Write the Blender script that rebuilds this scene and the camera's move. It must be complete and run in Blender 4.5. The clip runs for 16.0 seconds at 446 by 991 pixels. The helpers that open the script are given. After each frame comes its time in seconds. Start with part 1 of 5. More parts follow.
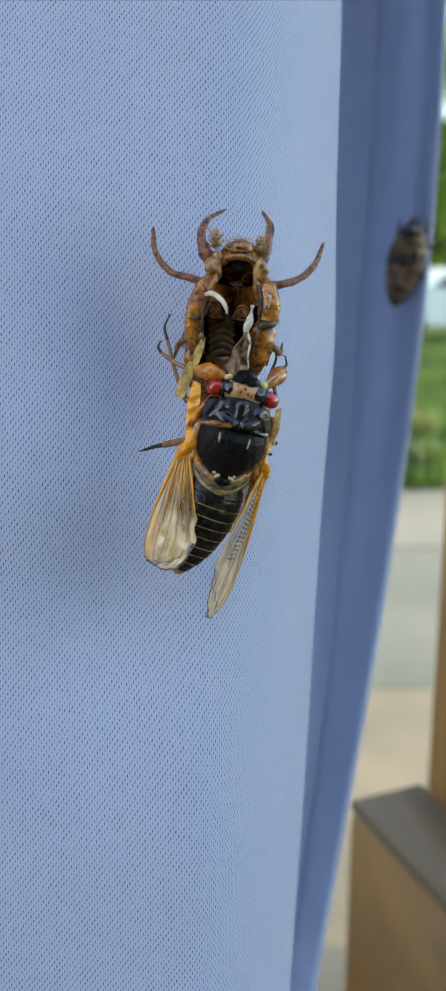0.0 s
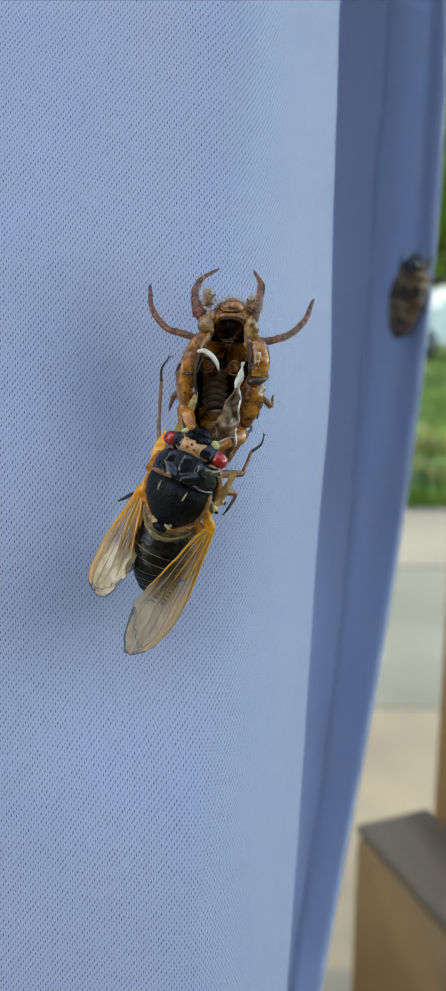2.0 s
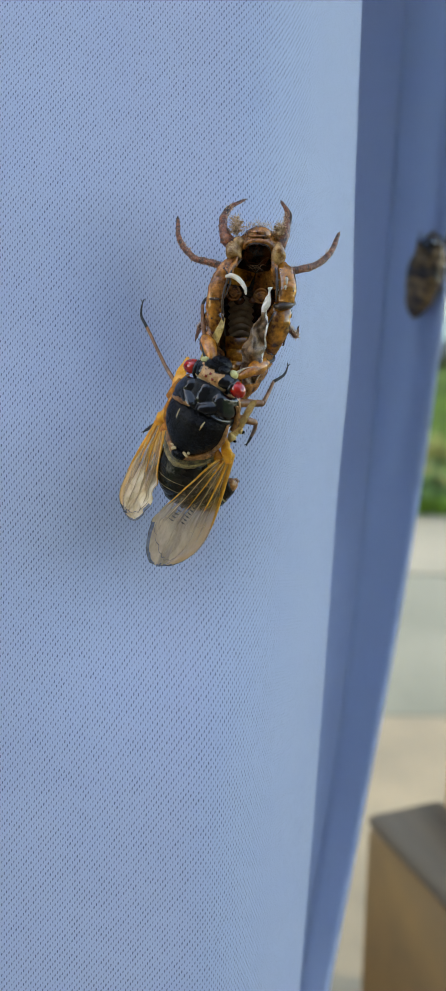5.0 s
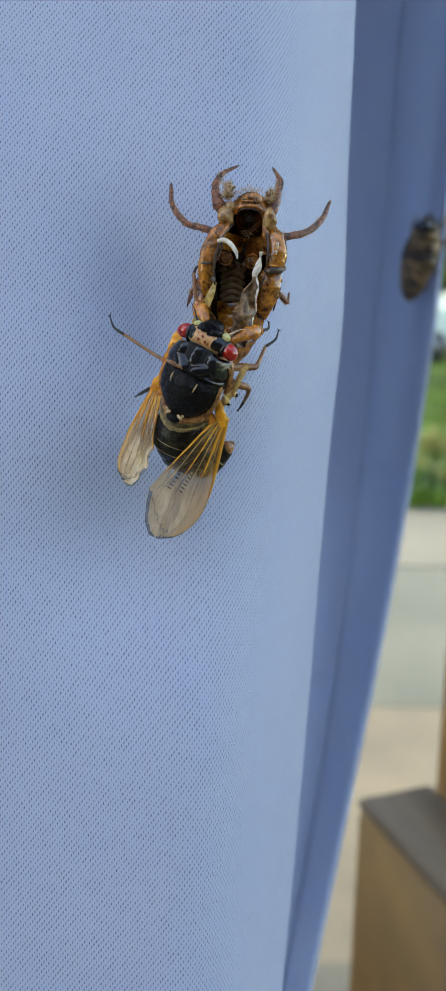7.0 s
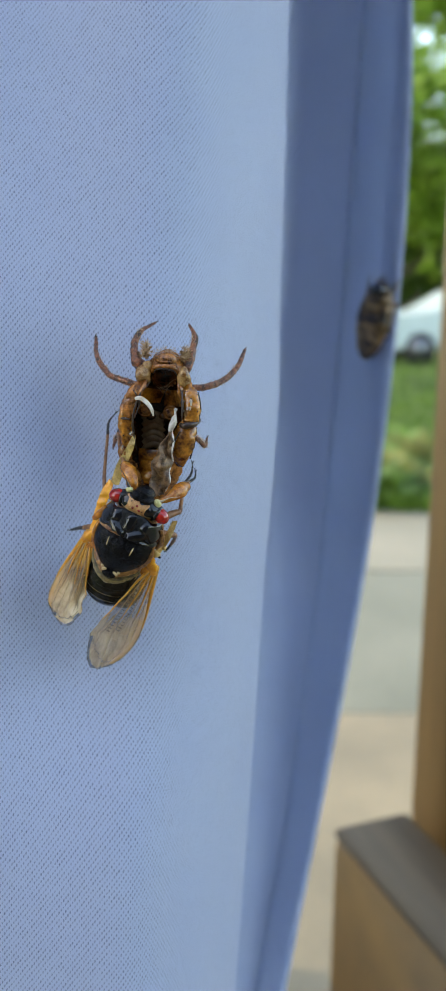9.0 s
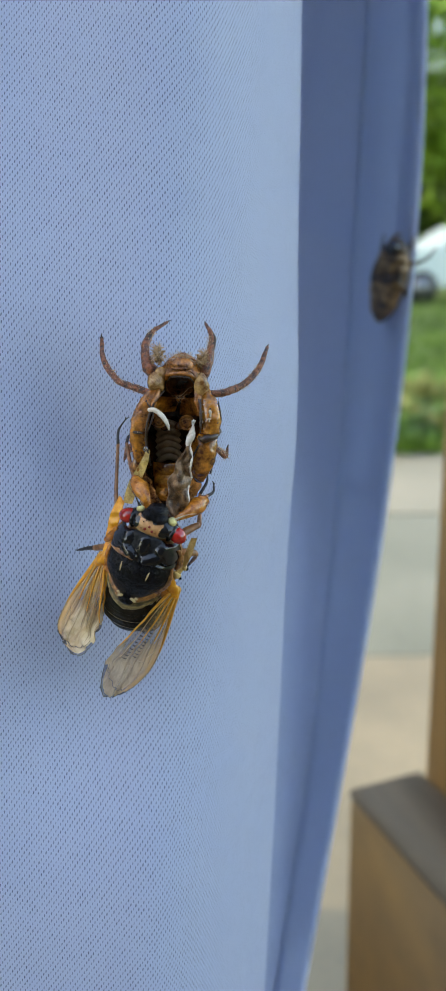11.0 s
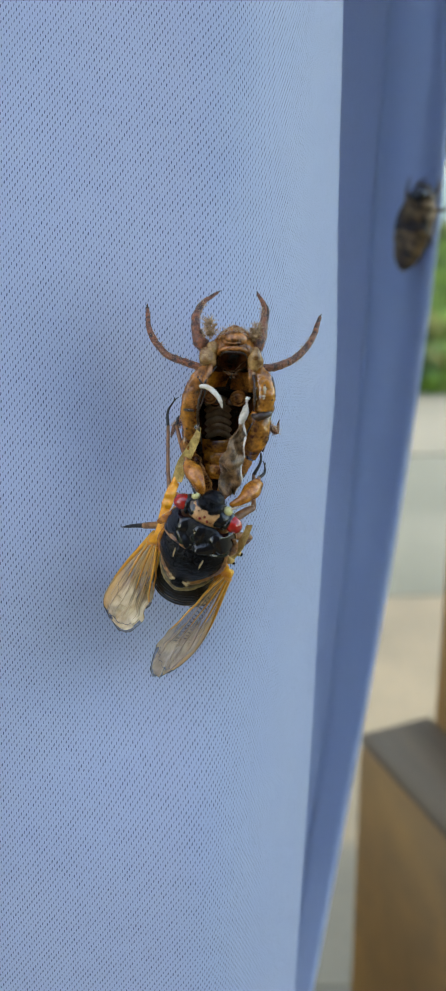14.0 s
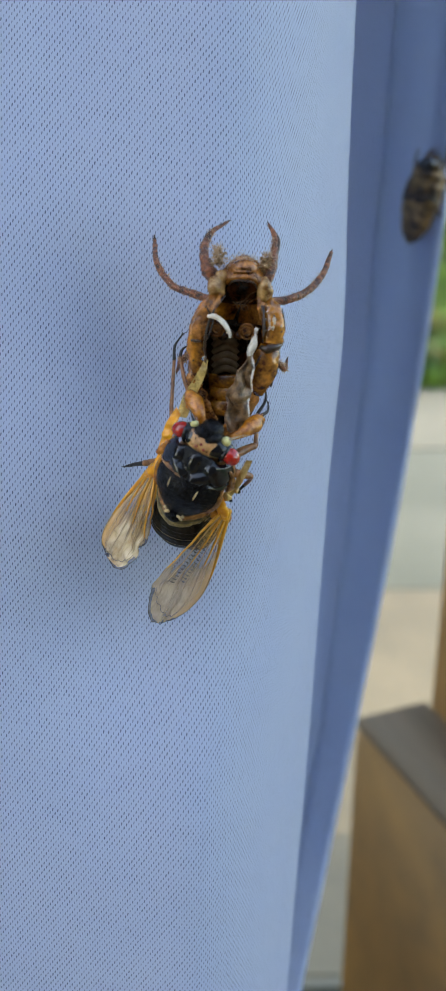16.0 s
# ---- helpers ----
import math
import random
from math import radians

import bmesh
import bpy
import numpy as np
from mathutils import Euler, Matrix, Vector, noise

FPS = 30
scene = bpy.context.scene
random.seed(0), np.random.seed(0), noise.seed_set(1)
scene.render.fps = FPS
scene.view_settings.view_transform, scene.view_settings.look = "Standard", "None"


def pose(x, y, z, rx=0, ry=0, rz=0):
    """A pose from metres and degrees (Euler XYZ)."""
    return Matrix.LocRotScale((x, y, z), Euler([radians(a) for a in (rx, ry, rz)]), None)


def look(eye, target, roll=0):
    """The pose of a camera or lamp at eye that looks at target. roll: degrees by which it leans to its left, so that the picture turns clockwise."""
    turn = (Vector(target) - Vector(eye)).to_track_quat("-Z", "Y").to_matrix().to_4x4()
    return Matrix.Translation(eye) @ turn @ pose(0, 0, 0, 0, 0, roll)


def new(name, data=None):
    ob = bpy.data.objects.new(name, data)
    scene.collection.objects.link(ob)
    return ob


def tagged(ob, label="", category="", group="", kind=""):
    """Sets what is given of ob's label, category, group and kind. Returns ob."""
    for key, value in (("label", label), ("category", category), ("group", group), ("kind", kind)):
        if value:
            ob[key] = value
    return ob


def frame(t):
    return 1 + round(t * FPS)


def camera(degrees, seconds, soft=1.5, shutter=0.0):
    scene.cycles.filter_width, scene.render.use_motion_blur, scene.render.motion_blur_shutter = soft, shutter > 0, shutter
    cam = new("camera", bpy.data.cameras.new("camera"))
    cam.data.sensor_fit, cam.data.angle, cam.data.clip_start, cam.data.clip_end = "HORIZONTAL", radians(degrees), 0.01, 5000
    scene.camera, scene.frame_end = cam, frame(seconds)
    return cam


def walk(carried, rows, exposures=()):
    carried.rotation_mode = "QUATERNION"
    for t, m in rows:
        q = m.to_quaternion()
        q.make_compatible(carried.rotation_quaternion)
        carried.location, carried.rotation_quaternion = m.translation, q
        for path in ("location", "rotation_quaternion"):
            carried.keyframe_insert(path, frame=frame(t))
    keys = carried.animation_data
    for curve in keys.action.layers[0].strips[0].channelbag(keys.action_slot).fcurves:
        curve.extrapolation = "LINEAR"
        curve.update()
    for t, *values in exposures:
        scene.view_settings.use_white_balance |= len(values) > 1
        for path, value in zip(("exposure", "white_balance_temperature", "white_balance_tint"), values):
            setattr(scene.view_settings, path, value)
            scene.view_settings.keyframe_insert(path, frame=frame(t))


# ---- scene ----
# Everything close up is written in millimetres about a point on the shell's
# head, which hangs HEAD metres above the paving.
HEAD = 1.35
MM = 0.001


def spot(x, y, z, rx=0, ry=0, rz=0):
    return pose(x * MM, y * MM, HEAD + z * MM, rx, ry, rz)


# ---- camera ----
cam = camera(28.0, 16.0, soft=1.4)
cam.data.dof.use_dof = True
cam.data.dof.focus_distance = 0.1285
cam.data.dof.aperture_fstop = 40.0
STOPS = 2.78
# seconds, x, y, z in mm, pitch, roll, yaw
PATH = [
    (0, -3.91, -120.14, -2.68, -14.29, 0.02, -0.83),
    (0.5, -5.93, -121.67, -5.50, -14.00, -0.02, -0.76),
    (1, -1.49, -115.42, -4.24, -13.90, -0.33, -0.46),
    (1.5, -0.74, -115.58, 4.14, -13.56, -0.58, -0.08),
    (2, -1.17, -124.02, 2.65, -13.20, -0.07, -0.02),
    (2.5, -5.94, -125.40, 5.53, -13.02, -0.46, 0.45),
    (3, -3.58, -124.68, 6.15, -12.89, -0.49, 0.54),
    (5.5, -3.24, -130.51, -11.16, -12.67, -0.42, 0.80),
    (6, -6.56, -138.32, -12.54, -12.88, -0.80, 0.81),
    (6.5, -6.40, -136.79, -15.11, -13.02, -0.89, 0.79),
    (7, -2.20, -130.77, -12.01, -13.22, -0.96, 0.63),
    (7.5, 7.89, -126.72, -4.82, -13.44, -0.42, 0.29),
    (8, 11.65, -130.80, 0.35, -13.80, -0.98, 0.30),
    (8.5, 9.59, -132.61, 5.90, -13.58, -0.41, 0.12),
    (9, 8.35, -135.04, 9.98, -13.00, -0.31, -0.07),
    (9.5, 5.89, -131.64, 11.35, -12.70, 0.16, -0.03),
    (12, 5.01, -117.34, 24.46, -19.43, 1.11, -0.36),
    (12.5, 2.19, -119.65, 27.73, -19.87, 0.74, -0.39),
    (13, -0.13, -113.34, 24.51, -20.18, 1.07, -0.29),
    (13.5, 0.40, -111.82, 23.93, -20.24, 1.23, -0.46),
    (14, -1.57, -114.57, 20.88, -20.37, 1.06, -0.27),
    (14.5, -1.92, -115.48, 19.56, -20.48, 0.91, -0.28),
    (15, -3.60, -112.21, 16.41, -20.62, 0.20, -0.17),
    (15.5, -3.93, -110.72, 13.78, -20.61, 0.48, -0.23),
    (16, -2.63, -114.41, 12.89, -20.84, 0.11, -0.04),
]
walk(cam, [(t, spot(x, y, z, 90 + p, r, w)) for t, x, y, z, p, r, w in PATH],
     exposures=((0, STOPS, 8050, 9), (16, STOPS, 8050, 9)))

# ---- light ----
SUN_UP, SUN_SIDE = 48.0, -80.0  # height, and bearing from straight ahead (minus: to the left, behind the added wall)
world = bpy.data.worlds.new("sky")
scene.world = world
world.use_nodes = True
wn = world.node_tree.nodes
sky = wn.new("ShaderNodeTexSky")
sky.sky_type = "NISHITA"
sky.sun_disc = False
sky.sun_elevation = radians(SUN_UP)
sky.sun_rotation = radians(SUN_SIDE)
world.node_tree.links.new(sky.outputs[0], wn["Background"].inputs[0])
wn["Background"].inputs[1].default_value = 0.12
sun = new("sun", bpy.data.lights.new("sun", "SUN"))
sun.data.energy, sun.data.angle, sun.data.color = 0.42, radians(0.5), (1.0, 0.92, 0.80)
sun_dir = Vector((math.sin(radians(SUN_SIDE)) * math.cos(radians(SUN_UP)),
                  math.cos(radians(SUN_SIDE)) * math.cos(radians(SUN_UP)), math.sin(radians(SUN_UP))))
sun.matrix_world = look(sun_dir * 30, (0, 0, 0))


# ---- materials ----
def material(name, colour, colour2=None, rough=0.5, size=1.0, bump=0.0, fine=0.2, metal=0.0, coat=0.0,
             through_light=0.0, alpha=1.0, spec=0.5, contrast=0.5, stretch=(1, 1, 1), glass=0.0):
    """Two-colour mottling at `size` mm and a finer grain at `fine` of that."""
    m = bpy.data.materials.new(name)
    m.use_nodes = True
    nt = m.node_tree
    p = nt.nodes["Principled BSDF"]
    colour2 = colour2 or tuple(c * 0.72 for c in colour)
    co = nt.nodes.new("ShaderNodeTexCoord")
    mp = nt.nodes.new("ShaderNodeMapping")
    mp.inputs["Scale"].default_value = stretch
    nt.links.new(co.outputs["Object"], mp.inputs[0])
    n1, n2 = nt.nodes.new("ShaderNodeTexNoise"), nt.nodes.new("ShaderNodeTexNoise")
    n1.inputs["Scale"].default_value = 1000.0 / size
    n2.inputs["Scale"].default_value = 1000.0 / (size * fine)
    n1.inputs["Detail"].default_value, n2.inputs["Detail"].default_value = 5, 3
    for n in (n1, n2):
        nt.links.new(mp.outputs[0], n.inputs[0])
    add = nt.nodes.new("ShaderNodeMath")
    add.operation = "MULTIPLY_ADD"
    add.inputs[1].default_value = 0.4
    nt.links.new(n2.outputs[0], add.inputs[0])
    nt.links.new(n1.outputs[0], add.inputs[2])
    ramp = nt.nodes.new("ShaderNodeValToRGB")
    ramp.color_ramp.elements[0].position = 0.7 - 0.35 * (1 - contrast) - 0.05
    ramp.color_ramp.elements[1].position = 0.7 + 0.35 * (1 - contrast) + 0.05
    ramp.color_ramp.elements[0].color = (*colour2, 1)
    ramp.color_ramp.elements[1].color = (*colour, 1)
    nt.links.new(add.outputs[0], ramp.inputs[0])
    nt.links.new(ramp.outputs[0], p.inputs["Base Color"])
    p.inputs["Roughness"].default_value = rough
    p.inputs["Metallic"].default_value = metal
    p.inputs["Coat Weight"].default_value = coat
    p.inputs["Coat Roughness"].default_value = 0.15
    p.inputs["Alpha"].default_value = alpha
    p.inputs["Specular IOR Level"].default_value = spec
    p.inputs["Transmission Weight"].default_value = glass
    if bump:
        b = nt.nodes.new("ShaderNodeBump")
        b.inputs["Strength"].default_value = 0.6
        b.inputs["Distance"].default_value = bump * MM
        nt.links.new(add.outputs[0], b.inputs["Height"])
        nt.links.new(b.outputs[0], p.inputs["Normal"])
    if through_light:
        tr = nt.nodes.new("ShaderNodeBsdfTranslucent")
        mix = nt.nodes.new("ShaderNodeMixShader")
        mix.inputs[0].default_value = through_light
        nt.links.new(ramp.outputs[0], tr.inputs[0])
        out = nt.nodes["Material Output"]
        nt.links.new(p.outputs[0], mix.inputs[1])
        nt.links.new(tr.outputs[0], mix.inputs[2])
        nt.links.new(mix.outputs[0], out.inputs[0])
    return m


def knit_material():
    """Pale lavender-blue polyester knit: rows of small slits between the stitches, running in diagonals."""
    m = bpy.data.materials.new("knit_cloth")
    m.use_nodes = True
    nt = m.node_tree
    nodes, link = nt.nodes, nt.links.new

    def op(kind, a, b=0.0, c=0.0):
        n = nodes.new("ShaderNodeMath")
        n.operation = kind
        for i, v in enumerate((a, b, c)):
            if isinstance(v, (int, float)):
                n.inputs[i].default_value = v
            else:
                link(v, n.inputs[i])
        return n.outputs[0]

    p = nodes["Principled BSDF"]
    co = nodes.new("ShaderNodeTexCoord")
    wob = nodes.new("ShaderNodeTexNoise")
    wob.inputs["Scale"].default_value = 0.35
    wob.inputs["Detail"].default_value = 3
    link(co.outputs["UV"], wob.inputs[0])
    sep = nodes.new("ShaderNodeSeparateXYZ")
    link(co.outputs["UV"], sep.inputs[0])
    fine = nodes.new("ShaderNodeTexNoise")
    fine.inputs["Scale"].default_value = 2.2
    fine.inputs["Detail"].default_value = 2
    link(co.outputs["UV"], fine.inputs[0])
    u = op("DIVIDE", op("MULTIPLY_ADD", wob.outputs[0], 0.20, sep.outputs[0]), 0.365)
    col = op("FLOOR", u)
    fu = op("SUBTRACT", op("SUBTRACT", u, col), 0.5)
    v0 = op("MULTIPLY_ADD", fine.outputs[0], 0.14, sep.outputs[1])
    v = op("DIVIDE", op("MULTIPLY_ADD", col, -0.45, v0), 1.08)
    fv = op("SUBTRACT", op("FRACT", v), 0.5)
    cell = nodes.new("ShaderNodeTexWhiteNoise")
    cell.noise_dimensions = "2D"
    comb = nodes.new("ShaderNodeCombineXYZ")
    link(col, comb.inputs[0])
    link(op("FLOOR", v), comb.inputs[1])
    link(comb.outputs[0], cell.inputs["Vector"])
    # the slits stand a little aslant
    fu2 = op("MULTIPLY_ADD", fv, -0.5, fu)
    d = op("ADD", op("POWER", op("MULTIPLY", op("ABSOLUTE", fu2), 3.3), 2.0), op("POWER", op("MULTIPLY", op("ABSOLUTE", fv), 3.5), 2.0))
    size = op("MULTIPLY_ADD", cell.outputs[0], 0.35, 0.68)
    slit = nodes.new("ShaderNodeMapRange")
    slit.interpolation_type = "SMOOTHSTEP"
    link(op("DIVIDE", d, size), slit.inputs["Value"])
    slit.inputs["From Min"].default_value, slit.inputs["From Max"].default_value = 0.15, 1.1
    slit.inputs["To Min"].default_value, slit.inputs["To Max"].default_value = 1.0, 0.0
    hole = op("MULTIPLY", slit.outputs[0], op("MULTIPLY_ADD", cell.outputs[0], 0.26, op("MULTIPLY_ADD", wob.outputs[0], 0.5, 0.26)))
    # yarn: broad tint drift and fine fibre grain
    tint = nodes.new("ShaderNodeMix")
    tint.data_type = "RGBA"
    tint.inputs["A"].default_value = (*CLOTH_A, 1)
    tint.inputs["B"].default_value = (*CLOTH_B, 1)
    broad = nodes.new("ShaderNodeTexNoise")
    broad.inputs["Scale"].default_value = 0.06
    broad.inputs["Detail"].default_value = 4
    link(co.outputs["UV"], broad.inputs[0])
    link(broad.outputs[0], tint.inputs["Factor"])
    dark = nodes.new("ShaderNodeMix")
    dark.data_type = "RGBA"
    link(hole, dark.inputs["Factor"])
    link(tint.outputs["Result"], dark.inputs["A"])
    dark.inputs["B"].default_value = (0.045, 0.062, 0.14, 1)
    link(dark.outputs["Result"], p.inputs["Base Color"])
    p.inputs["Roughness"].default_value = 0.62
    p.inputs["Sheen Weight"].default_value = 0.25
    p.inputs["Sheen Roughness"].default_value = 0.4
    bmp = nodes.new("ShaderNodeBump")
    bmp.inputs["Strength"].default_value = 0.7
    bmp.inputs["Distance"].default_value = 0.12 * MM
    link(op("MULTIPLY_ADD", fine.outputs[0], 0.35, op("SUBTRACT", 1.0, slit.outputs[0])), bmp.inputs["Height"])
    link(bmp.outputs[0], p.inputs["Normal"])
    thin = nodes.new("ShaderNodeBsdfTranslucent")
    link(dark.outputs["Result"], thin.inputs[0])
    mix = nodes.new("ShaderNodeMixShader")
    mix.inputs[0].default_value = 0.42
    link(p.outputs[0], mix.inputs[1])
    link(thin.outputs[0], mix.inputs[2])
    link(mix.outputs[0], nodes["Material Output"].inputs[0])
    return m


CLOTH_A, CLOTH_B = (0.535, 0.61, 0.785), (0.605, 0.675, 0.82)
CLOTH = knit_material()
SHELL = material("amber_shell", (0.72, 0.27, 0.055), (0.060, 0.013, 0.003), 0.13, 1.1, 0.40, 0.22, coat=0.8, through_light=0.25, contrast=0.60)
# Dark brown lining, its colour taken deeper to carry the cavity's shade.
SHELL_IN_SHADED = material("shade_darkened_lining", (0.15, 0.048, 0.012), (0.004, 0.0015, 0.0007), 0.18, 2.2, 0.5, 0.16, coat=0.3, contrast=0.7)
SHELL_DARK = material("dark_shell_band", (0.05, 0.022, 0.010), (0.02, 0.009, 0.005), 0.35, 1.2, 0.2)
SHELL_LEG = material("shell_leg", (0.34, 0.105, 0.036), (0.02, 0.005, 0.002), 0.30, 0.6, 0.9, 0.3, contrast=0.7, coat=0.3)
SHELL_PALE = material("pale_amber_shell", (0.70, 0.42, 0.15), (0.20, 0.075, 0.018), 0.14, 0.9, 0.30, 0.2, coat=0.5, through_light=0.25, contrast=0.6)
SHELL_GLOSS = material("glossy_orange_shell", (0.74, 0.28, 0.030), (0.09, 0.022, 0.004), 0.09, 2.0, 0.35, 0.2, coat=1.0, through_light=0.2, contrast=0.68)
FIBRE = material("pale_fibres", (0.66, 0.55, 0.40), (0.46, 0.34, 0.20), 0.8, 0.5)
HAIR = material("pale_bristle", (0.74, 0.50, 0.29), (0.42, 0.23, 0.10), 0.6, 0.5)
OLIVE = material("olive_wing_case", (0.66, 0.47, 0.15), (0.32, 0.19, 0.05), 0.36, 0.9, 0.25, 0.25, contrast=0.6)
RIB = material("pale_ribs", (0.34, 0.235, 0.12), (0.18, 0.10, 0.045), 0.4, 1.0, 0.1)
WHITE = material("white_lining", (0.80, 0.76, 0.68), (0.58, 0.48, 0.36), 0.5, 0.8, 0.12)
SKIN = material("dry_membrane", (0.32, 0.18, 0.085), (0.06, 0.03, 0.013), 0.34, 0.9, 0.4, through_light=0.15, coat=0.3, contrast=0.68)
SOIL = material("dried_soil", (0.55, 0.35, 0.17), (0.14, 0.07, 0.025), 0.8, 0.5, 0.3)
DROP = material("clear_drop", (0.9, 0.92, 0.95), (0.85, 0.88, 0.92), 0.05, 1.0, glass=0.9)
BLACK = material("black_cuticle", (0.006, 0.006, 0.0075), (0.001, 0.001, 0.0013), 0.22, 0.42, 0.26, 0.5, spec=0.15, contrast=0.7)
PRO_BLACK = material("black_collar", (0.006, 0.007, 0.010), (0.001, 0.0013, 0.002), 0.12, 0.7, 0.08, 0.3, spec=0.5, contrast=0.6)
PRO_DUST = material("dusty_black_furrow", (0.024, 0.025, 0.027), (0.002, 0.0022, 0.003), 0.42, 0.6, 0.16, 0.25, spec=0.12, contrast=0.65)
RING = material("dull_gold_ring", (0.36, 0.27, 0.11), (0.07, 0.05, 0.02), 0.4, 0.8, 0.12, 0.25, contrast=0.6)
OLIVE_DARK = material("dark_olive_ruffle", (0.16, 0.12, 0.045), (0.02, 0.016, 0.008), 0.4, 0.7, 0.15, 0.25, contrast=0.65)
BLACK_SOFT = material("black_abdomen", (0.016, 0.013, 0.010), (0.0012, 0.0011, 0.001), 0.17, 0.8, 0.22, 0.3, spec=0.28, contrast=0.8)
TAN = material("tan_cuticle", (0.48, 0.22, 0.065), (0.12, 0.04, 0.010), 0.32, 0.6, 0.25, 0.2, contrast=0.7, coat=0.25)
ORANGE = material("orange_cuticle", (0.70, 0.26, 0.025), (0.28, 0.07, 0.006), 0.22, 0.9, 0.28, 0.2, through_light=0.1, coat=0.5, contrast=0.62)
YELLOW = material("yellow_joint", (1.0, 0.49, 0.03), (0.78, 0.28, 0.010), 0.28, 0.9, 0.22, 0.2, through_light=0.15, coat=0.3, contrast=0.5)
CROWN = material("tan_crown", (0.62, 0.345, 0.14), (0.34, 0.14, 0.045), 0.4, 0.8, 0.2, 0.2, contrast=0.6)
PALE_JOINT = material("pale_joint", (0.70, 0.66, 0.30), (0.42, 0.36, 0.12), 0.35, 0.6, 0.1)
CREAM = material("cream_mark", (0.62, 0.48, 0.26), (0.40, 0.27, 0.12), 0.5, 0.5)
PALE_FOLD = material("pale_yellow_fold", (0.84, 0.60, 0.22), (0.50, 0.28, 0.06), 0.3, 0.9, 0.25, 0.2, coat=0.3, contrast=0.6)
RED = material("red_eye", (0.48, 0.014, 0.008), (0.20, 0.004, 0.003), 0.10, 0.6, 0.0, coat=0.5)
OCELLUS = material("ocellus", (0.30, 0.02, 0.015), (0.15, 0.01, 0.01), 0.12, 0.3, coat=0.5)
LEG = material("brown_leg", (0.36, 0.15, 0.045), (0.12, 0.045, 0.015), 0.36, 0.8, 0.12, coat=0.2)
LEG_BLACK = material("black_tarsus", (0.018, 0.014, 0.014), (0.006, 0.005, 0.005), 0.38, 0.6, 0.05)
def wing_material(name, pale, deep, alpha, gold):
    """A pearly film, smoky in streaks towards the root and golden at it; along the wing in U, across it in V."""
    m = material(name, pale, deep, 0.16, 1.6, 0.30, 0.2, alpha=alpha, through_light=0.14, coat=0.5, stretch=(1, 1, 0.3), contrast=0.6)
    nt = m.node_tree
    base = nt.nodes["Color Ramp"].outputs[0]
    uv = nt.nodes.new("ShaderNodeTexCoord")
    sep = nt.nodes.new("ShaderNodeSeparateXYZ")
    nt.links.new(uv.outputs["UV"], sep.inputs[0])
    mp = nt.nodes.new("ShaderNodeMapping")
    mp.inputs["Scale"].default_value = (3.0, 15.0, 1.0)
    nt.links.new(uv.outputs["UV"], mp.inputs[0])
    streak = nt.nodes.new("ShaderNodeTexNoise")
    streak.inputs["Scale"].default_value = 1.0
    streak.inputs["Detail"].default_value = 4
    nt.links.new(mp.outputs[0], streak.inputs[0])

    def span(a, b, shift):
        add = nt.nodes.new("ShaderNodeMath")
        add.operation = "MULTIPLY_ADD"
        nt.links.new(streak.outputs[0], add.inputs[0])
        add.inputs[1].default_value = shift
        nt.links.new(sep.outputs[0], add.inputs[2])
        mr = nt.nodes.new("ShaderNodeMapRange")
        mr.interpolation_type = "SMOOTHSTEP"
        nt.links.new(add.outputs[0], mr.inputs["Value"])
        mr.inputs["From Min"].default_value, mr.inputs["From Max"].default_value = a, b
        mr.inputs["To Min"].default_value, mr.inputs["To Max"].default_value = 1.0, 0.0
        return mr.outputs[0]

    def over(below, colour, factor):
        mix = nt.nodes.new("ShaderNodeMix")
        mix.data_type = "RGBA"
        nt.links.new(below, mix.inputs["A"])
        mix.inputs["B"].default_value = (*colour, 1)
        nt.links.new(factor, mix.inputs["Factor"])
        return mix.outputs["Result"]

    col = over(base, (0.14, 0.085, 0.04), span(0.0, 0.26, -0.75))
    col = over(col, (0.95, 0.50, 0.07), span(gold * 0.4, gold, 0.30))
    amber = nt.nodes.new("ShaderNodeMapRange")
    nt.links.new(sep.outputs[1], amber.inputs["Value"])
    amber.inputs["From Min"].default_value, amber.inputs["From Max"].default_value = 0.05, 0.45
    amber.inputs["To Min"].default_value, amber.inputs["To Max"].default_value = 0.75, 0.0
    col = over(col, (0.78, 0.42, 0.11), amber.outputs[0])
    veil = nt.nodes.new("ShaderNodeMapRange")
    nt.links.new(sep.outputs[0], veil.inputs["Value"])
    veil.inputs["From Min"].default_value, veil.inputs["From Max"].default_value = 0.30, 0.62
    veil.inputs["To Min"].default_value, veil.inputs["To Max"].default_value = alpha * 0.60, min(0.92, alpha * 1.12)
    nt.links.new(veil.outputs[0], nt.nodes["Principled BSDF"].inputs["Alpha"])
    for n in ("Principled BSDF", "Translucent BSDF"):
        nt.links.new(col, nt.nodes[n].inputs[0])
    return m


WING = wing_material("wing_film", (0.86, 0.63, 0.38), (0.52, 0.35, 0.17), 0.66, 0.46)
WING_SOFT = wing_material("crumpled_wing_film", (0.92, 0.74, 0.48), (0.62, 0.42, 0.20), 0.76, 0.66)
WING_EDGE = material("smoky_wing_edge", (0.20, 0.21, 0.25), (0.06, 0.06, 0.08), 0.35, 0.8, 0.1, alpha=0.72, contrast=0.7)
SMOKE = material("smoky_vein", (0.10, 0.09, 0.09), (0.03, 0.03, 0.03), 0.4, 0.8)
FILM_FOLD = material("film_fold", (0.22, 0.14, 0.08), (0.03, 0.02, 0.012), 0.25, 0.5, 0.1, alpha=0.5, coat=0.4)
VEIN_GOLD = material("golden_vein", (0.86, 0.43, 0.05), (0.62, 0.26, 0.02), 0.34, 1.0, 0.05, through_light=0.1)
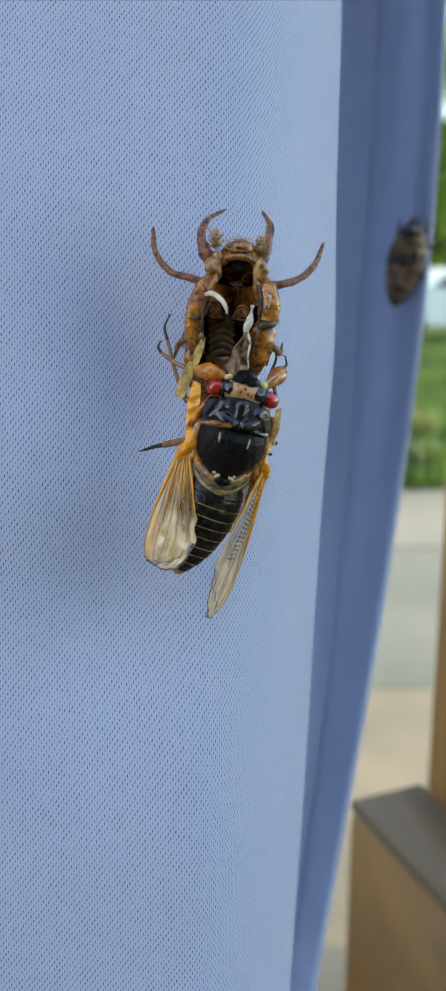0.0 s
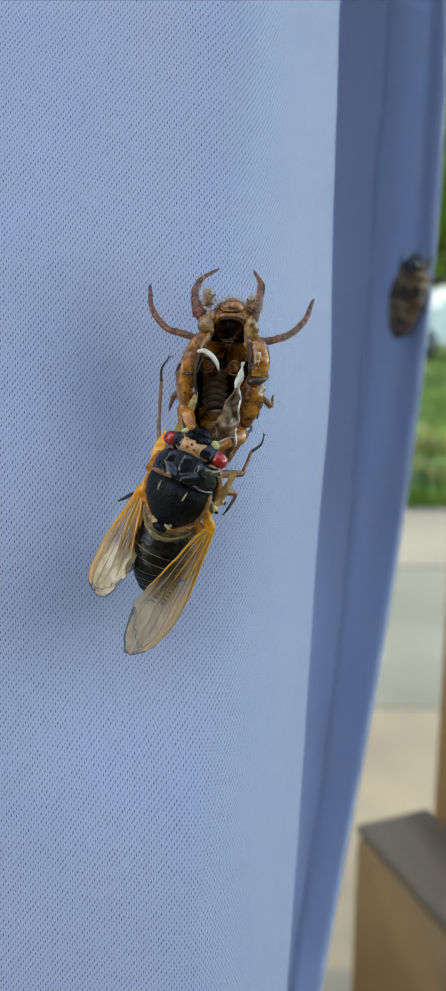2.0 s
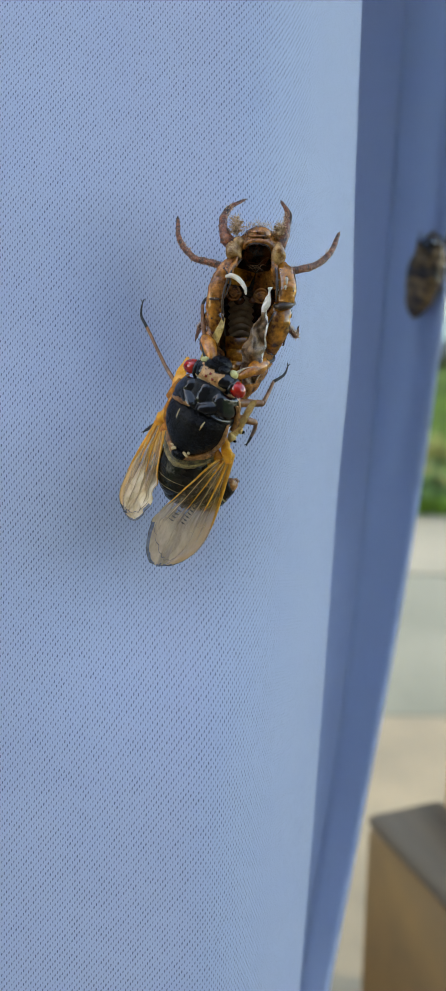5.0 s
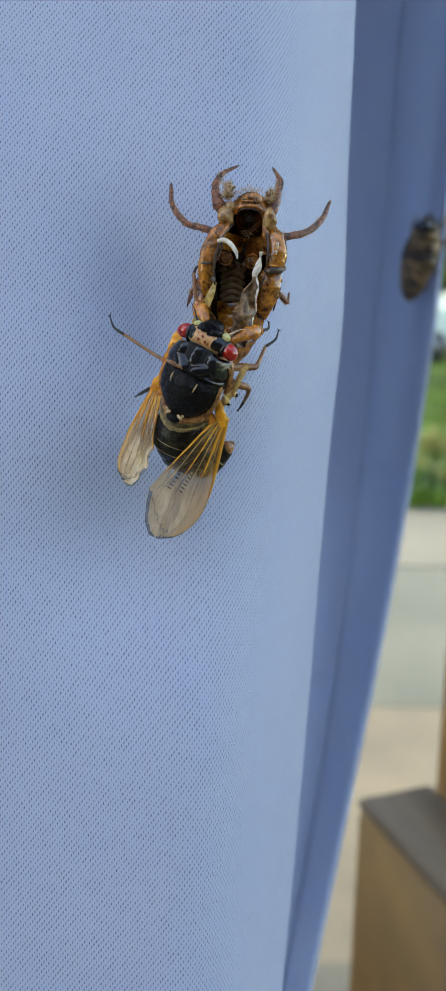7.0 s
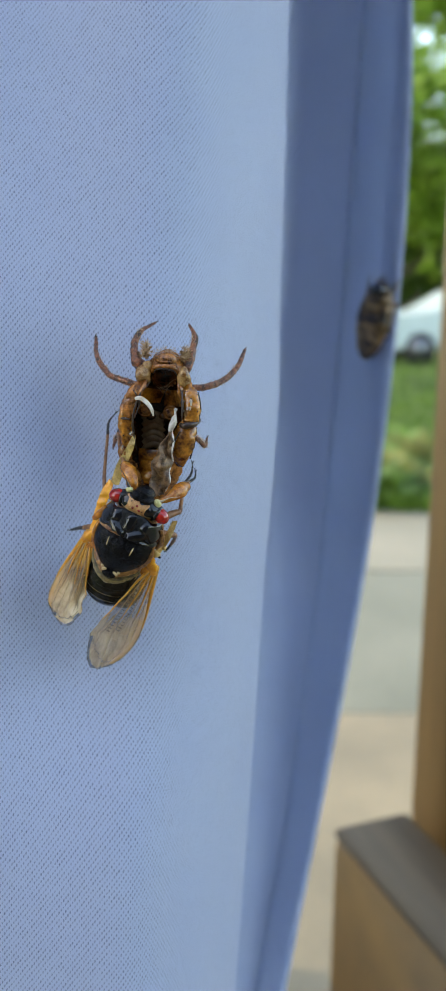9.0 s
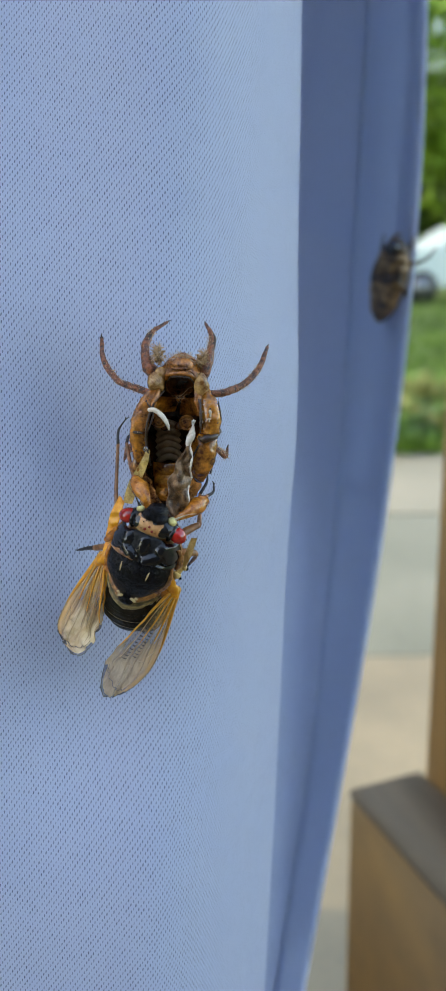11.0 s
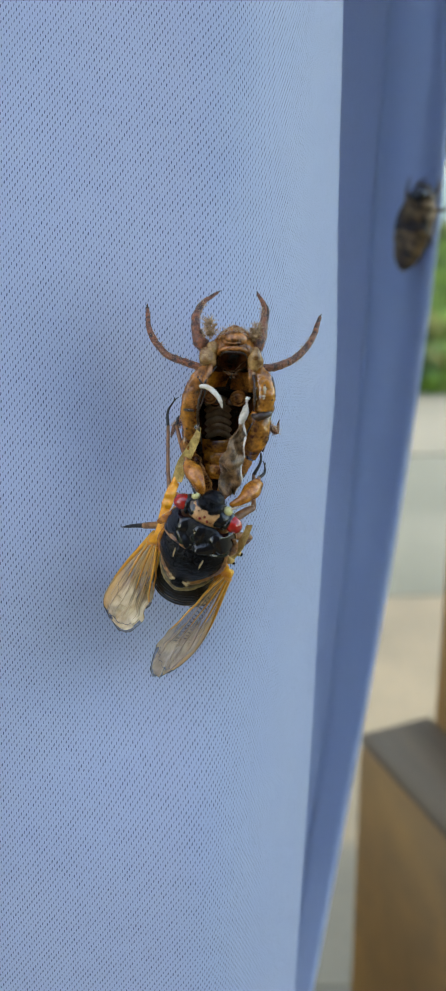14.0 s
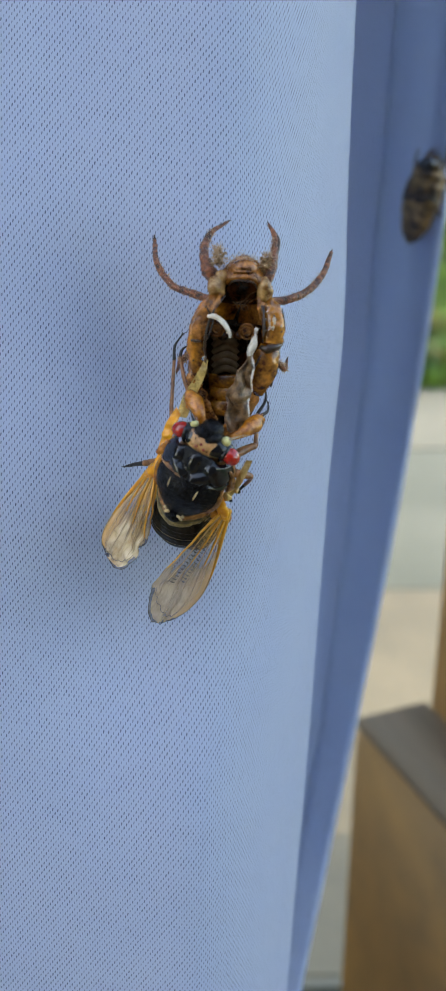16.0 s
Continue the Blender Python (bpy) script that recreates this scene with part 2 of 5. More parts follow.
VEIN_DARK = material("brown_vein", (0.62, 0.42, 0.20), (0.30, 0.18, 0.08), 0.45, 0.7)
WOOD = material("stained_timber", (0.28, 0.135, 0.022), (0.12, 0.055, 0.010), 0.55, 14.0, 0.4, 0.2, stretch=(1, 0.12, 0.12))
WOOD_UP = material("stained_timber_upright", (0.33, 0.16, 0.028), (0.18, 0.082, 0.014), 0.55, 14.0, 0.4, 0.2, stretch=(1, 1, 0.1))
WOOD_GREY = material("weathered_timber", (0.115, 0.075, 0.038), (0.062, 0.040, 0.020), 0.7, 16.0, 0.5, 0.2, stretch=(1, 0.12, 1))
DECK = material("deck_board", (0.19, 0.165, 0.10), (0.11, 0.095, 0.055), 0.75, 30.0, 0.8, 0.2, stretch=(1, 0.1, 1))
# One concrete in three row tones: warm near, darker grey-green middle, pale far.
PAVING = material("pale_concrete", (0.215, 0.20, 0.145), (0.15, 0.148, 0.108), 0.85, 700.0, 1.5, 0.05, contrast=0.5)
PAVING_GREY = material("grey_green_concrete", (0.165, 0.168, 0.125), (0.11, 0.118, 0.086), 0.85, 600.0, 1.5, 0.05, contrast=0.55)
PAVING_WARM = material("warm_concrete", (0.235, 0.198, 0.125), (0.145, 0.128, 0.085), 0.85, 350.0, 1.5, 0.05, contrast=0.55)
EARTH = material("ground_turf", (0.065, 0.115, 0.014), (0.028, 0.05, 0.008), 0.9, 600.0, 8.0, 0.1)
GRASS = material("grass_blades", (0.12, 0.215, 0.022), (0.03, 0.07, 0.008), 0.6, 900.0, 0.0, 0.2, through_light=0.3, contrast=0.65)
WEED = material("weed_leaves", (0.16, 0.29, 0.03), (0.04, 0.10, 0.012), 0.5, 300.0, 0.0, 0.2, through_light=0.3, contrast=0.65)
DRY_GRASS = material("drying_grass", (0.30, 0.27, 0.07), (0.13, 0.15, 0.03), 0.6, 300.0, 0.0, 0.2, through_light=0.3, contrast=0.6)
LEAF = material("leaves", (0.27, 0.43, 0.05), (0.12, 0.22, 0.02), 0.5, 900.0, 0.0, 0.2, through_light=0.4)
LEAF_DARK = material("shrub_leaves", (0.085, 0.16, 0.022), (0.035, 0.075, 0.009), 0.5, 900.0, 0.0, 0.2, through_light=0.3)
BARK = material("bark", (0.12, 0.085, 0.055), (0.05, 0.035, 0.022), 0.9, 90.0, 8.0, 0.2, stretch=(1, 1, 0.25))
# White paint dimmed to grey-green: the car's shade is put into its colour.
CAR_WHITE_DIM = material("shade_dimmed_car_paint", (0.42, 0.50, 0.49), (0.37, 0.45, 0.44), 0.3, 900.0, coat=0.4)
CAR_GLASS = material("tinted_glass", (0.03, 0.04, 0.045), (0.02, 0.03, 0.03), 0.06, 900.0)
RUBBER = material("tyre_rubber", (0.02, 0.02, 0.02), (0.012, 0.012, 0.012), 0.8, 60.0)
ALLOY = material("alloy_rim", (0.20, 0.21, 0.22), (0.14, 0.15, 0.16), 0.4, 60.0, metal=0.9)
LAMP_GLASS = material("lamp_glass", (0.7, 0.72, 0.74), (0.6, 0.62, 0.64), 0.1, 60.0)
# boards of the added walls, kept dark to cut bounce and reflections
SIDING = material("dark_siding", (0.10, 0.085, 0.07), (0.07, 0.06, 0.05), 0.7, 300.0, 1.0, 0.1)


# ---- building helpers: bmesh in millimetres ----
def mesh_of(name, bm, mats, smooth=True, scale=MM):
    if scale != 1:
        bmesh.ops.scale(bm, vec=(scale,) * 3, verts=bm.verts)
    me = bpy.data.meshes.new(name)
    bm.to_mesh(me)
    bm.free()
    for m in mats if isinstance(mats, (list, tuple)) else [mats]:
        me.materials.append(m)
    if smooth:
        me.polygons.foreach_set("use_smooth", [True] * len(me.polygons))
    return me


def part(name, bm, mats, parent, label="", smooth=True, scale=MM):
    ob = new(name, mesh_of(name, bm, mats, smooth, scale))
    ob.parent = parent
    if label:
        tagged(ob, label)
    return ob


def thing(name, label, category, group="", kind=""):
    ob = new(name)
    ob.empty_display_size = 0.01
    return tagged(ob, label, category, group, kind)


def curve(points, steps=6):
    """A Catmull-Rom line through points."""
    pts = [Vector(p) for p in points]
    pts = [pts[0] * 2 - pts[1]] + pts + [pts[-1] * 2 - pts[-2]]
    out = []
    for i in range(1, len(pts) - 2):
        a, b, c, d = pts[i - 1:i + 3]
        for k in range(steps):
            t = k / steps
            out.append(0.5 * ((2 * b) + (c - a) * t + (2 * a - 5 * b + 4 * c - d) * t * t + (3 * b - a - 3 * c + d) * t ** 3))
    return out + [pts[-2]]


def tube(bm, points, radii, seg=8, steps=5, flat=1.0, rough=0.0, mat=0):
    """A limb through points; radii at the points; flat squeezes it across."""
    line = curve(points, steps)
    n = len(line)
    rad = np.interp(np.linspace(0, len(radii) - 1, n), range(len(radii)), radii)
    rings = []
    side = Vector((0, 1, 0.01))
    for i, c in enumerate(line):
        way = (line[min(i + 1, n - 1)] - line[max(i - 1, 0)]).normalized()
        a = way.cross(side)
        if a.length < 1e-4:
            a = way.cross(Vector((1, 0, 0)))
        a.normalize()
        b = way.cross(a)
        r = rad[i]
        rings.append([bm.verts.new(c + (a * math.cos(k * math.tau / seg) + b * flat * math.sin(k * math.tau / seg)) * r
                                   * (1 + rough * noise.noise((c + a * k) * 1.7))) for k in range(seg)])
    for p, q in zip(rings, rings[1:]):
        for k in range(seg):
            bm.faces.new((p[k], p[(k + 1) % seg], q[(k + 1) % seg], q[k])).material_index = mat
    bm.faces.new(rings[0][::-1]).material_index = mat
    bm.faces.new(rings[-1]).material_index = mat
    return bm


def ball(bm, centre, radii, turn=(0, 0, 0), seg=16, rough=0.0, grain=0.6, mat=0):
    m = pose(*centre, *turn) @ Matrix.Diagonal((*radii, 1))
    got = bmesh.ops.create_uvsphere(bm, u_segments=seg, v_segments=max(6, seg * 2 // 3), radius=1, matrix=m)["verts"]
    c = Vector(centre)
    for v in got:
        if rough:
            v.co = c + (v.co - c) * (1 + rough * noise.noise(v.co * grain))
        for f in v.link_faces:
            f.material_index = mat
    return bm


def block(bm, lo, hi, bevel=0.0, mat=0):
    m = Matrix.Translation([(a + b) / 2 for a, b in zip(lo, hi)]) @ Matrix.Diagonal([b - a for a, b in zip(lo, hi)] + [1])
    got = bmesh.ops.create_cube(bm, size=1, matrix=m)["verts"]
    faces = {f for v in got for f in v.link_faces}
    for f in faces:
        f.material_index = mat
    if bevel:
        bmesh.ops.bevel(bm, geom=list({e for f in faces for e in f.edges}), offset=bevel, segments=2, affect="EDGES")
    return bm


def sheet(bm, grid, mat=0, close=False):
    """Faces over a grid of points (rows of columns)."""
    rows = [[bm.verts.new(p) for p in row] for row in grid]
    for a, b in zip(rows, rows[1:]):
        cols = len(a)
        for k in range(cols if close else cols - 1):
            bm.faces.new((a[k], a[(k + 1) % cols], b[(k + 1) % cols], b[k])).material_index = mat
    return rows


B = bmesh.new


# ---- the hanging cloth ----
def poly(z, c, lo, hi):
    """A cubic in z / 100 mm, going on straight outside lo..hi."""
    f = lambda s: c[0] + s * (c[1] + s * (c[2] + s * c[3]))
    s = z / 100
    if s < lo:
        return f(lo) + (s - lo) * (f(lo + 0.01) - f(lo)) * 100
    if s > hi:
        return f(hi) + (s - hi) * (f(hi) - f(hi - 0.01)) * 60
    return f(s)


def held(z):
    return max(-400.0, min(160.0, z))


def fold_x(z):
    return poly(held(z), (20.5, 4.5, -1.9, -0.34), -2.6, 1.6) - 0.75 + 0.9 * math.exp(-((z + 18) / 20) ** 2) + 0.8 * max(0.0, min(1.0, (-70 - z) / 130))


def seam_x(z):
    return poly(held(z), (60.0, 7.7, -0.7, 0.3), -2.6, 1.6)


def edge_x(z):
    return poly(held(z), (73.3, 5.7, -3.7, -0.5), -2.6, 1.6)


def drawn_in(z, far, slope, line):
    """Low down the hem swings in towards the front: its depth and its place across at height z."""
    zz = held(z)
    near = max(30.0, far + slope * zz + 0.5 * min(0.0, zz + 80))
    tau = -zz / (near + 120)
    z0 = -tau * (far + 120) / (1 + slope * tau)
    return near, line(z0) * (near + 120) / (far + slope * z0 + 120)


def lean(z):
    return 0.215 * held(z)


def front_y(x, z):
    """The front of the cloth: leaning plane, turned away towards the fold, with soft dents about the shell."""
    t = max(0.0, min(1.0, (z + 45) / 45))
    t = t * t * (3 - 2 * t)
    x0 = -10 + 4 * t
    s = max(0.0, (x - x0) / (fold_x(z) - x0))
    y = 13.2 + lean(z) + 47 * s ** 2.0
    y -= 1.0 * math.exp(-((x + 3) / 10) ** 2 - ((z + 6) / 15) ** 2)
    y += 6.3 * math.exp(-((x + 13 + 0.35 * (z + 20)) / 8.5) ** 2 - ((z + 20) / 17) ** 2)
    y -= 2.0 * math.exp(-((x + 30 + 0.3 * (z + 34)) / 12) ** 2 - ((z + 34) / 14) ** 2)
    y += 7.0 * math.exp(-((x + 13) / 18) ** 2 - ((z + 52) / 19) ** 2)
    y += 0.12 * max(0.0, z - 5) * max(0.0, min(1.0, (4 - x) / 26))
    y += 1.5 * math.sin(x / 34 + z / 60 + 0.6) + 1.0 * math.sin(z / 37 - x / 55)
    return y


def hanging_cloth():
    zs = [z for z in np.concatenate([np.arange(-900, -160, 40), np.arange(-160, 90, 2.5), np.arange(90, 1260, 40), [1269.0]])]
    grid, arcs = [], []
    for z in zs:
        f = fold_x(z)
        ys, sx = drawn_in(z, 258, 0.25, seam_x)
        ye, ex = drawn_in(z, 208.5, 0.05, edge_x)
        g = max(0.2, min(1.0, 1 + (z + 30) / 80))
        row = [(x, front_y(x, z), z) for x in [-420, -340, -270, -210, -160, -120, -95, -80, -72]]
        row += [(x, front_y(x, z), z) for x in np.linspace(-68, f - 2.4, 52)]
        row += [(x, front_y(x, z), z) for x in np.linspace(f - 1.4, f, 5)]
        yf = front_y(f, z)
        row += [(f + 0.4, yf + 5, z), (f - 0.4, yf + 14, z), (f - 3, yf + 0.15 * (ys - yf), z), (f - 2, yf + 0.35 * (ys - yf), z), (f + 4, yf + 0.6 * (ys - yf), z)]
        row += [(sx - 26, ys - 22, z), (sx - 21, ys - 15, z), (sx - 14, ys - 8, z), (sx - 7, ys - 2, z), (sx - 2.5, ys + 0.5, z)]
        # the stitched hem: a groove, then a double thickness to the edge
        row += [(sx - 1.0, ys + 1.5 * g, z), (sx + 0.6, ys + 4.5 * g, z), (sx + 1.3, ys + 4.0 * g, z), (sx + 0.6, ys - 2.6 * g, z)]
        row += [(sx - 0.9 + (ex - sx + 0.9) * k, ys - 3 * g + (ye - ys + 3 * g) * k, z) for k in (0.2, 0.4, 0.6, 0.8, 0.92)]
        row += [(ex, ye, z), (ex + 0.9, ye + 0.4, z), (ex + 1.2, ye + 1.6, z), (ex - 1, ye + 12, z)]
        grid.append(row)
    bm = B()
    rows = sheet(bm, grid)
    uv = bm.loops.layers.uv.new("weave")
    place = {}
    for row, z in zip(rows, zs):
        u, zero = 0.0, 0.0
        run = []
        for i, v in enumerate(row):
            if i:
                u += (v.co - row[i - 1].co).length
            run.append(u)
            if abs(v.co.x + 68) < 1e-3 and i < 12:
                zero = u
        for v, u in zip(row, run):
            place[v] = (u - zero, z * 1.02)
    for fc in bm.faces:
        for lp in fc.loops:
            lp[uv].uv = place[lp.vert]
    ob = new("curtain", mesh_of("curtain", bm, CLOTH))
    ob.location = (0, 0, HEAD)
    sol = ob.modifiers.new("thickness", "SOLIDIFY")
    sol.thickness, sol.offset = 0.0007, 1.0
    return tagged(ob, "pale lavender-blue knitted curtain with a stitched hem", "curtain")


hanging_cloth()


# ---- ground, paving, deck, timber, added walls that block light ----
def ground():
    bm = B()
    edges = [-400, -60, -20, -8, -2, 0, 2, 4, 6, 8, 10, 14, 20, 40, 90, 400]
    ys = [-300, -60, -15, -5, 0, 3, 5.6, 7, 9, 11, 13, 16, 20, 26, 40, 80, 200, 1500]
    rows = sheet(bm, [[(x, y, -0.06 + (0.03 * noise.noise(Vector((x, y, 0)) * 0.4) if 5.7 < y < 40 else 0)) for x in edges] for y in ys])
    ob = new("ground", mesh_of("ground", bm, EARTH, scale=1))
    return tagged(ob, "green lawn turf reaching away to the trees", "ground", kind="structure")


def paving():
    base = B()
    block(base, (-3, 1.05, -0.20), (12, 5.6, -0.005))
    ob = new("pavement", mesh_of("pavement", base, PAVING, False, 1))
    tagged(ob, "sunlit pale concrete paving in large slabs", "pavement", kind="structure")
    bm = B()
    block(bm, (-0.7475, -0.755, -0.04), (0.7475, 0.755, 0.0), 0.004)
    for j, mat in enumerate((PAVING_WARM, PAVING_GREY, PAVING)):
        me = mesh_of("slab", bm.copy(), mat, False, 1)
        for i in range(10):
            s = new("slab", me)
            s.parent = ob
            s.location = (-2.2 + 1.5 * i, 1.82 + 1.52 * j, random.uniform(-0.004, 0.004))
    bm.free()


def deck():
    ob = new("deck", mesh_of("deck", block(B(), (-1.6, -2.0, -0.19), (3.0, 1.0, -0.045)), WOOD, False, 1))
    tagged(ob, "weathered timber deck in the shade of the added wall", "deck", kind="structure")
    bm = B()
    block(bm, (-0.068, -1.90, -0.04), (0.068, 1.07, 0.0), 0.004)
    me = mesh_of("plank", bm, DECK, False, 1)
    for i in range(32):
        s = new("plank", me)
        s.parent = ob
        s.location = (-1.52 + 0.144 * i, -0.05, random.uniform(-0.002, 0.002))


def timber():
    rail = thing("handrail", "stained timber handrail with a weathered grey-brown top", "handrail")
    rail.matrix_world = pose(0.0775, 0.349, HEAD - 0.3085, 0, 0, 21)
    bm = B()
    block(bm, (0.6, -900, -330), (50.5, -0.5, -6), 2.5)
    part("beam", bm, WOOD, rail)
    bm = B()
    block(bm, (0, -900, -5.8), (51, 0, 0), 2.0)
    part("top_board", bm, WOOD_GREY, rail, "weathered grey-brown top board")
    bm = B()
    block(bm, (3, -60, -1036), (40, -1.5, -330.2), 2.0)
    part("leg", bm, WOOD_UP, rail)
    post = thing("timber_post", "square brown-stained timber post beside the handrail", "post")
    post.matrix_world = pose(0.1290, 0.372, 0, 0, 0, 12)
    part("shaft", block(B(), (0, -89, 2), (89, 0, 2700), 3.0), WOOD_UP, post)
    part("base_plate", block(B(), (-6, -95, 0), (95, 6, 3), 1.0), ALLOY, post, "metal foot plate")


def wall(name, lo, hi, face, boards, label):
    """A plain boarded wall; boards lap up its face."""
    ob = new(name, mesh_of(name, block(B(), lo, hi), SIDING, False, 1))
    tagged(ob, label, "wall", kind="structure")
    bm = B()
    if face == "x":
        block(bm, (hi[0], lo[1], -0.07), (hi[0] + 0.02, hi[1], 0.085), 0.004)
    else:
        block(bm, (lo[0], hi[1], -0.07), (hi[0], hi[1] + 0.02, 0.085), 0.004)
    me = mesh_of("siding_board", bm, SIDING, False, 1)
    for i in range(boards):
        s = new("siding_board", me)
        s.parent = ob
        s.location = (0, 0, lo[2] + 0.2 + 0.16 * i + 0.001 * (i % 2))
    return ob


# unseen walls and ceiling, added to block the sun and shape sky light
def light_blockers():
    wall("wall_shade_left", (-1.75, -0.45, -0.1), (-1.62, 1.75, 3.5), "x", 20, "unseen dark boarded wall added to block sun from the left")
    wall("wall_shade_back", (-1.75, -2.05, -0.1), (2.2, -1.92, 3.1), "y", 18, "unseen dark boarded wall added to block low sky light")
    ob = new("ceiling", mesh_of("ceiling", block(B(), (-1.6, -0.02, 2.62), (0.9, 0.9, 2.72)), SIDING, False, 1))
    tagged(ob, "unseen dark ceiling added to carry the curtain and block sky", "ceiling", kind="structure")


def lawn():
    rng = np.random.default_rng(3)
    n = 9000
    y = 5.65 + 13 * rng.random(n) ** 1.6
    x = y * (0.10 + 0.26 * rng.random(n))
    verts, faces = [], []
    for i in range(n):
        a = rng.random() * math.tau
        h, w = 0.04 + 0.07 * rng.random(), 0.008 + 0.006 * rng.random()
        dx, dy = math.cos(a) * w, math.sin(a) * w
        bx, by = rng.normal(0, 0.03, 2)
        k = len(verts)
        verts += [(x[i] - dx, y[i] - dy, -0.06), (x[i] + dx, y[i] + dy, -0.06), (x[i] + bx, y[i] + by, h)]
        faces.append((k, k + 1, k + 2))
    me = bpy.data.meshes.new("grass")
    me.from_pydata(verts, [], faces)
    me.materials.append(GRASS)
    tagged(new("grass", me), "bright green mown grass in sunlight", "grass", kind="stuff")


def border_plants():
    """Low leafy weeds and drying tall grass that spill over the far edge of the paving."""
    rng = np.random.default_rng(21)
    verts, faces, slots = [], [], []
    for _ in range(2600):
        y = 5.35 + 2.2 * rng.random() ** 1.4
        x = y * (0.16 + 0.13 * rng.random()) + 0.02 * rng.normal()
        y -= 0.25 * max(0.0, x - 1.25)
        a = rng.random() * math.tau
        tall = (0.10 + 0.28 * rng.random()) * (0.7 + 0.5 * noise.noise(Vector((x * 2.5, y * 1.5, 0))))
        w = 0.010 + 0.020 * rng.random()
        out = np.array((math.cos(a), math.sin(a))) * tall * (0.3 + 0.5 * rng.random())
        side = np.array((-math.sin(a), math.cos(a))) * w
        k = len(verts)
        for f, h, g in ((0.0, 0.0, 0.5), (0.35, 0.62, 1.0), (0.75, 0.95, 0.8), (1.0, 0.9 - 0.3 * rng.random(), 0.05)):
            for q in (-1, 1):
                verts.append((x + out[0] * f + q * side[0] * g, y + out[1] * f + q * side[1] * g, -0.05 + tall * h))
        dry = 1 if noise.noise(Vector((x * 3.0, y * 2.0, 5))) > 0.22 else 0
        for i in range(3):
            faces.append((k + 2 * i, k + 2 * i + 1, k + 2 * i + 3, k + 2 * i + 2))
            slots.append(dry)
    me = bpy.data.meshes.new("border_plants")
    me.from_pydata(verts, [], faces)
    me.materials.append(WEED)
    me.materials.append(DRY_GRASS)
    for p, m in zip(me.polygons, slots):
        p.material_index = m
    tagged(new("border_plants", me), "leafy green weeds and drying grass at the paving's edge", "plants", kind="stuff")


def leaf_cloud(clumps, per, size, rng, mat):
    verts, faces = [], []
    for cx, cy, cz, r in clumps:
        for _ in range(per):
            d = rng.normal(0, 1, 3)
            d *= r * rng.random() ** 0.4 / np.linalg.norm(d)
            c = np.array((cx, cy, cz)) + d * (1, 1, 0.8)
            a, b = rng.normal(0, 1, 3), rng.normal(0, 1, 3)
            a *= size * (0.6 + 0.8 * rng.random()) / np.linalg.norm(a)
            b = b - a * (a @ b) / (a @ a)
            b *= 0.45 * np.linalg.norm(a) / np.linalg.norm(b)
            k = len(verts)
            verts += [tuple(c - a), tuple(c + b), tuple(c + a), tuple(c - b)]
            faces.append((k, k + 1, k + 2, k + 3))
    me = bpy.data.meshes.new("crown")
    me.from_pydata(verts, [], faces)
    me.materials.append(mat)
    return me


def tree(x, y, height, spread, seed, low):
    rng = np.random.default_rng(seed)
    ob = thing("tree", "leafy green broad-leaved tree behind the lawn", "tree", "trees behind the lawn")
    ob.location = (x, y, -0.06)
    bm = B()
    tube(bm, [(0, 0, -100), (0.05e3, 0, height * 300), (-0.1e3, 60, height * 550), (0, 0, height * 850)],
         [height * 22, height * 17, height * 11, height * 3], 10, 6, rough=0.15)
    trunk = part("trunk", bm, BARK, ob)
    clumps = []
    for i in range(9):
        a, h = i * 2.4 + rng.random(), height * (low + (0.85 - low) * i / 8)
        r = spread * (0.55 + 0.45 * rng.random()) * (1.0 if i < 6 else 0.6)
        tip = (math.cos(a) * r, math.sin(a) * r, h + 0.12 * height)
        part("limb", tube(B(), [(0, 0, h * 850), (tip[0] * 500, tip[1] * 500, h * 960), tuple(c * 1000 for c in tip)],
                          [height * 7, height * 4, height * 1.2], 6, 4, rough=0.1), BARK, ob)
        for k in range(6):
            f = 0.45 + 0.6 * rng.random()
            clumps.append((tip[0] * f + rng.normal(0, 0.4), tip[1] * f + rng.normal(0, 0.4), tip[2] + rng.normal(0, 0.55), spread * (0.24 + 0.18 * rng.random())))
    crown = new("crown", leaf_cloud(clumps, 210, 0.18, rng, LEAF))
    crown.parent = ob


def hedge():
    rng = np.random.default_rng(11)
    clumps = [(x + rng.normal(0, 0.3), 31 + rng.normal(0, 0.6), z + rng.normal(0, 0.2), 0.9 + 0.4 * rng.random())
              for x in np.arange(-2, 20, 1.0) for z in (0.5, 1.3, 2.1, 2.9, 3.8, 5.0)]
    me = leaf_cloud(clumps, 300, 0.24, rng, LEAF_DARK)
    tagged(new("shrubbery", me), "dense dark green shrubbery under the trees", "shrubs", kind="stuff")


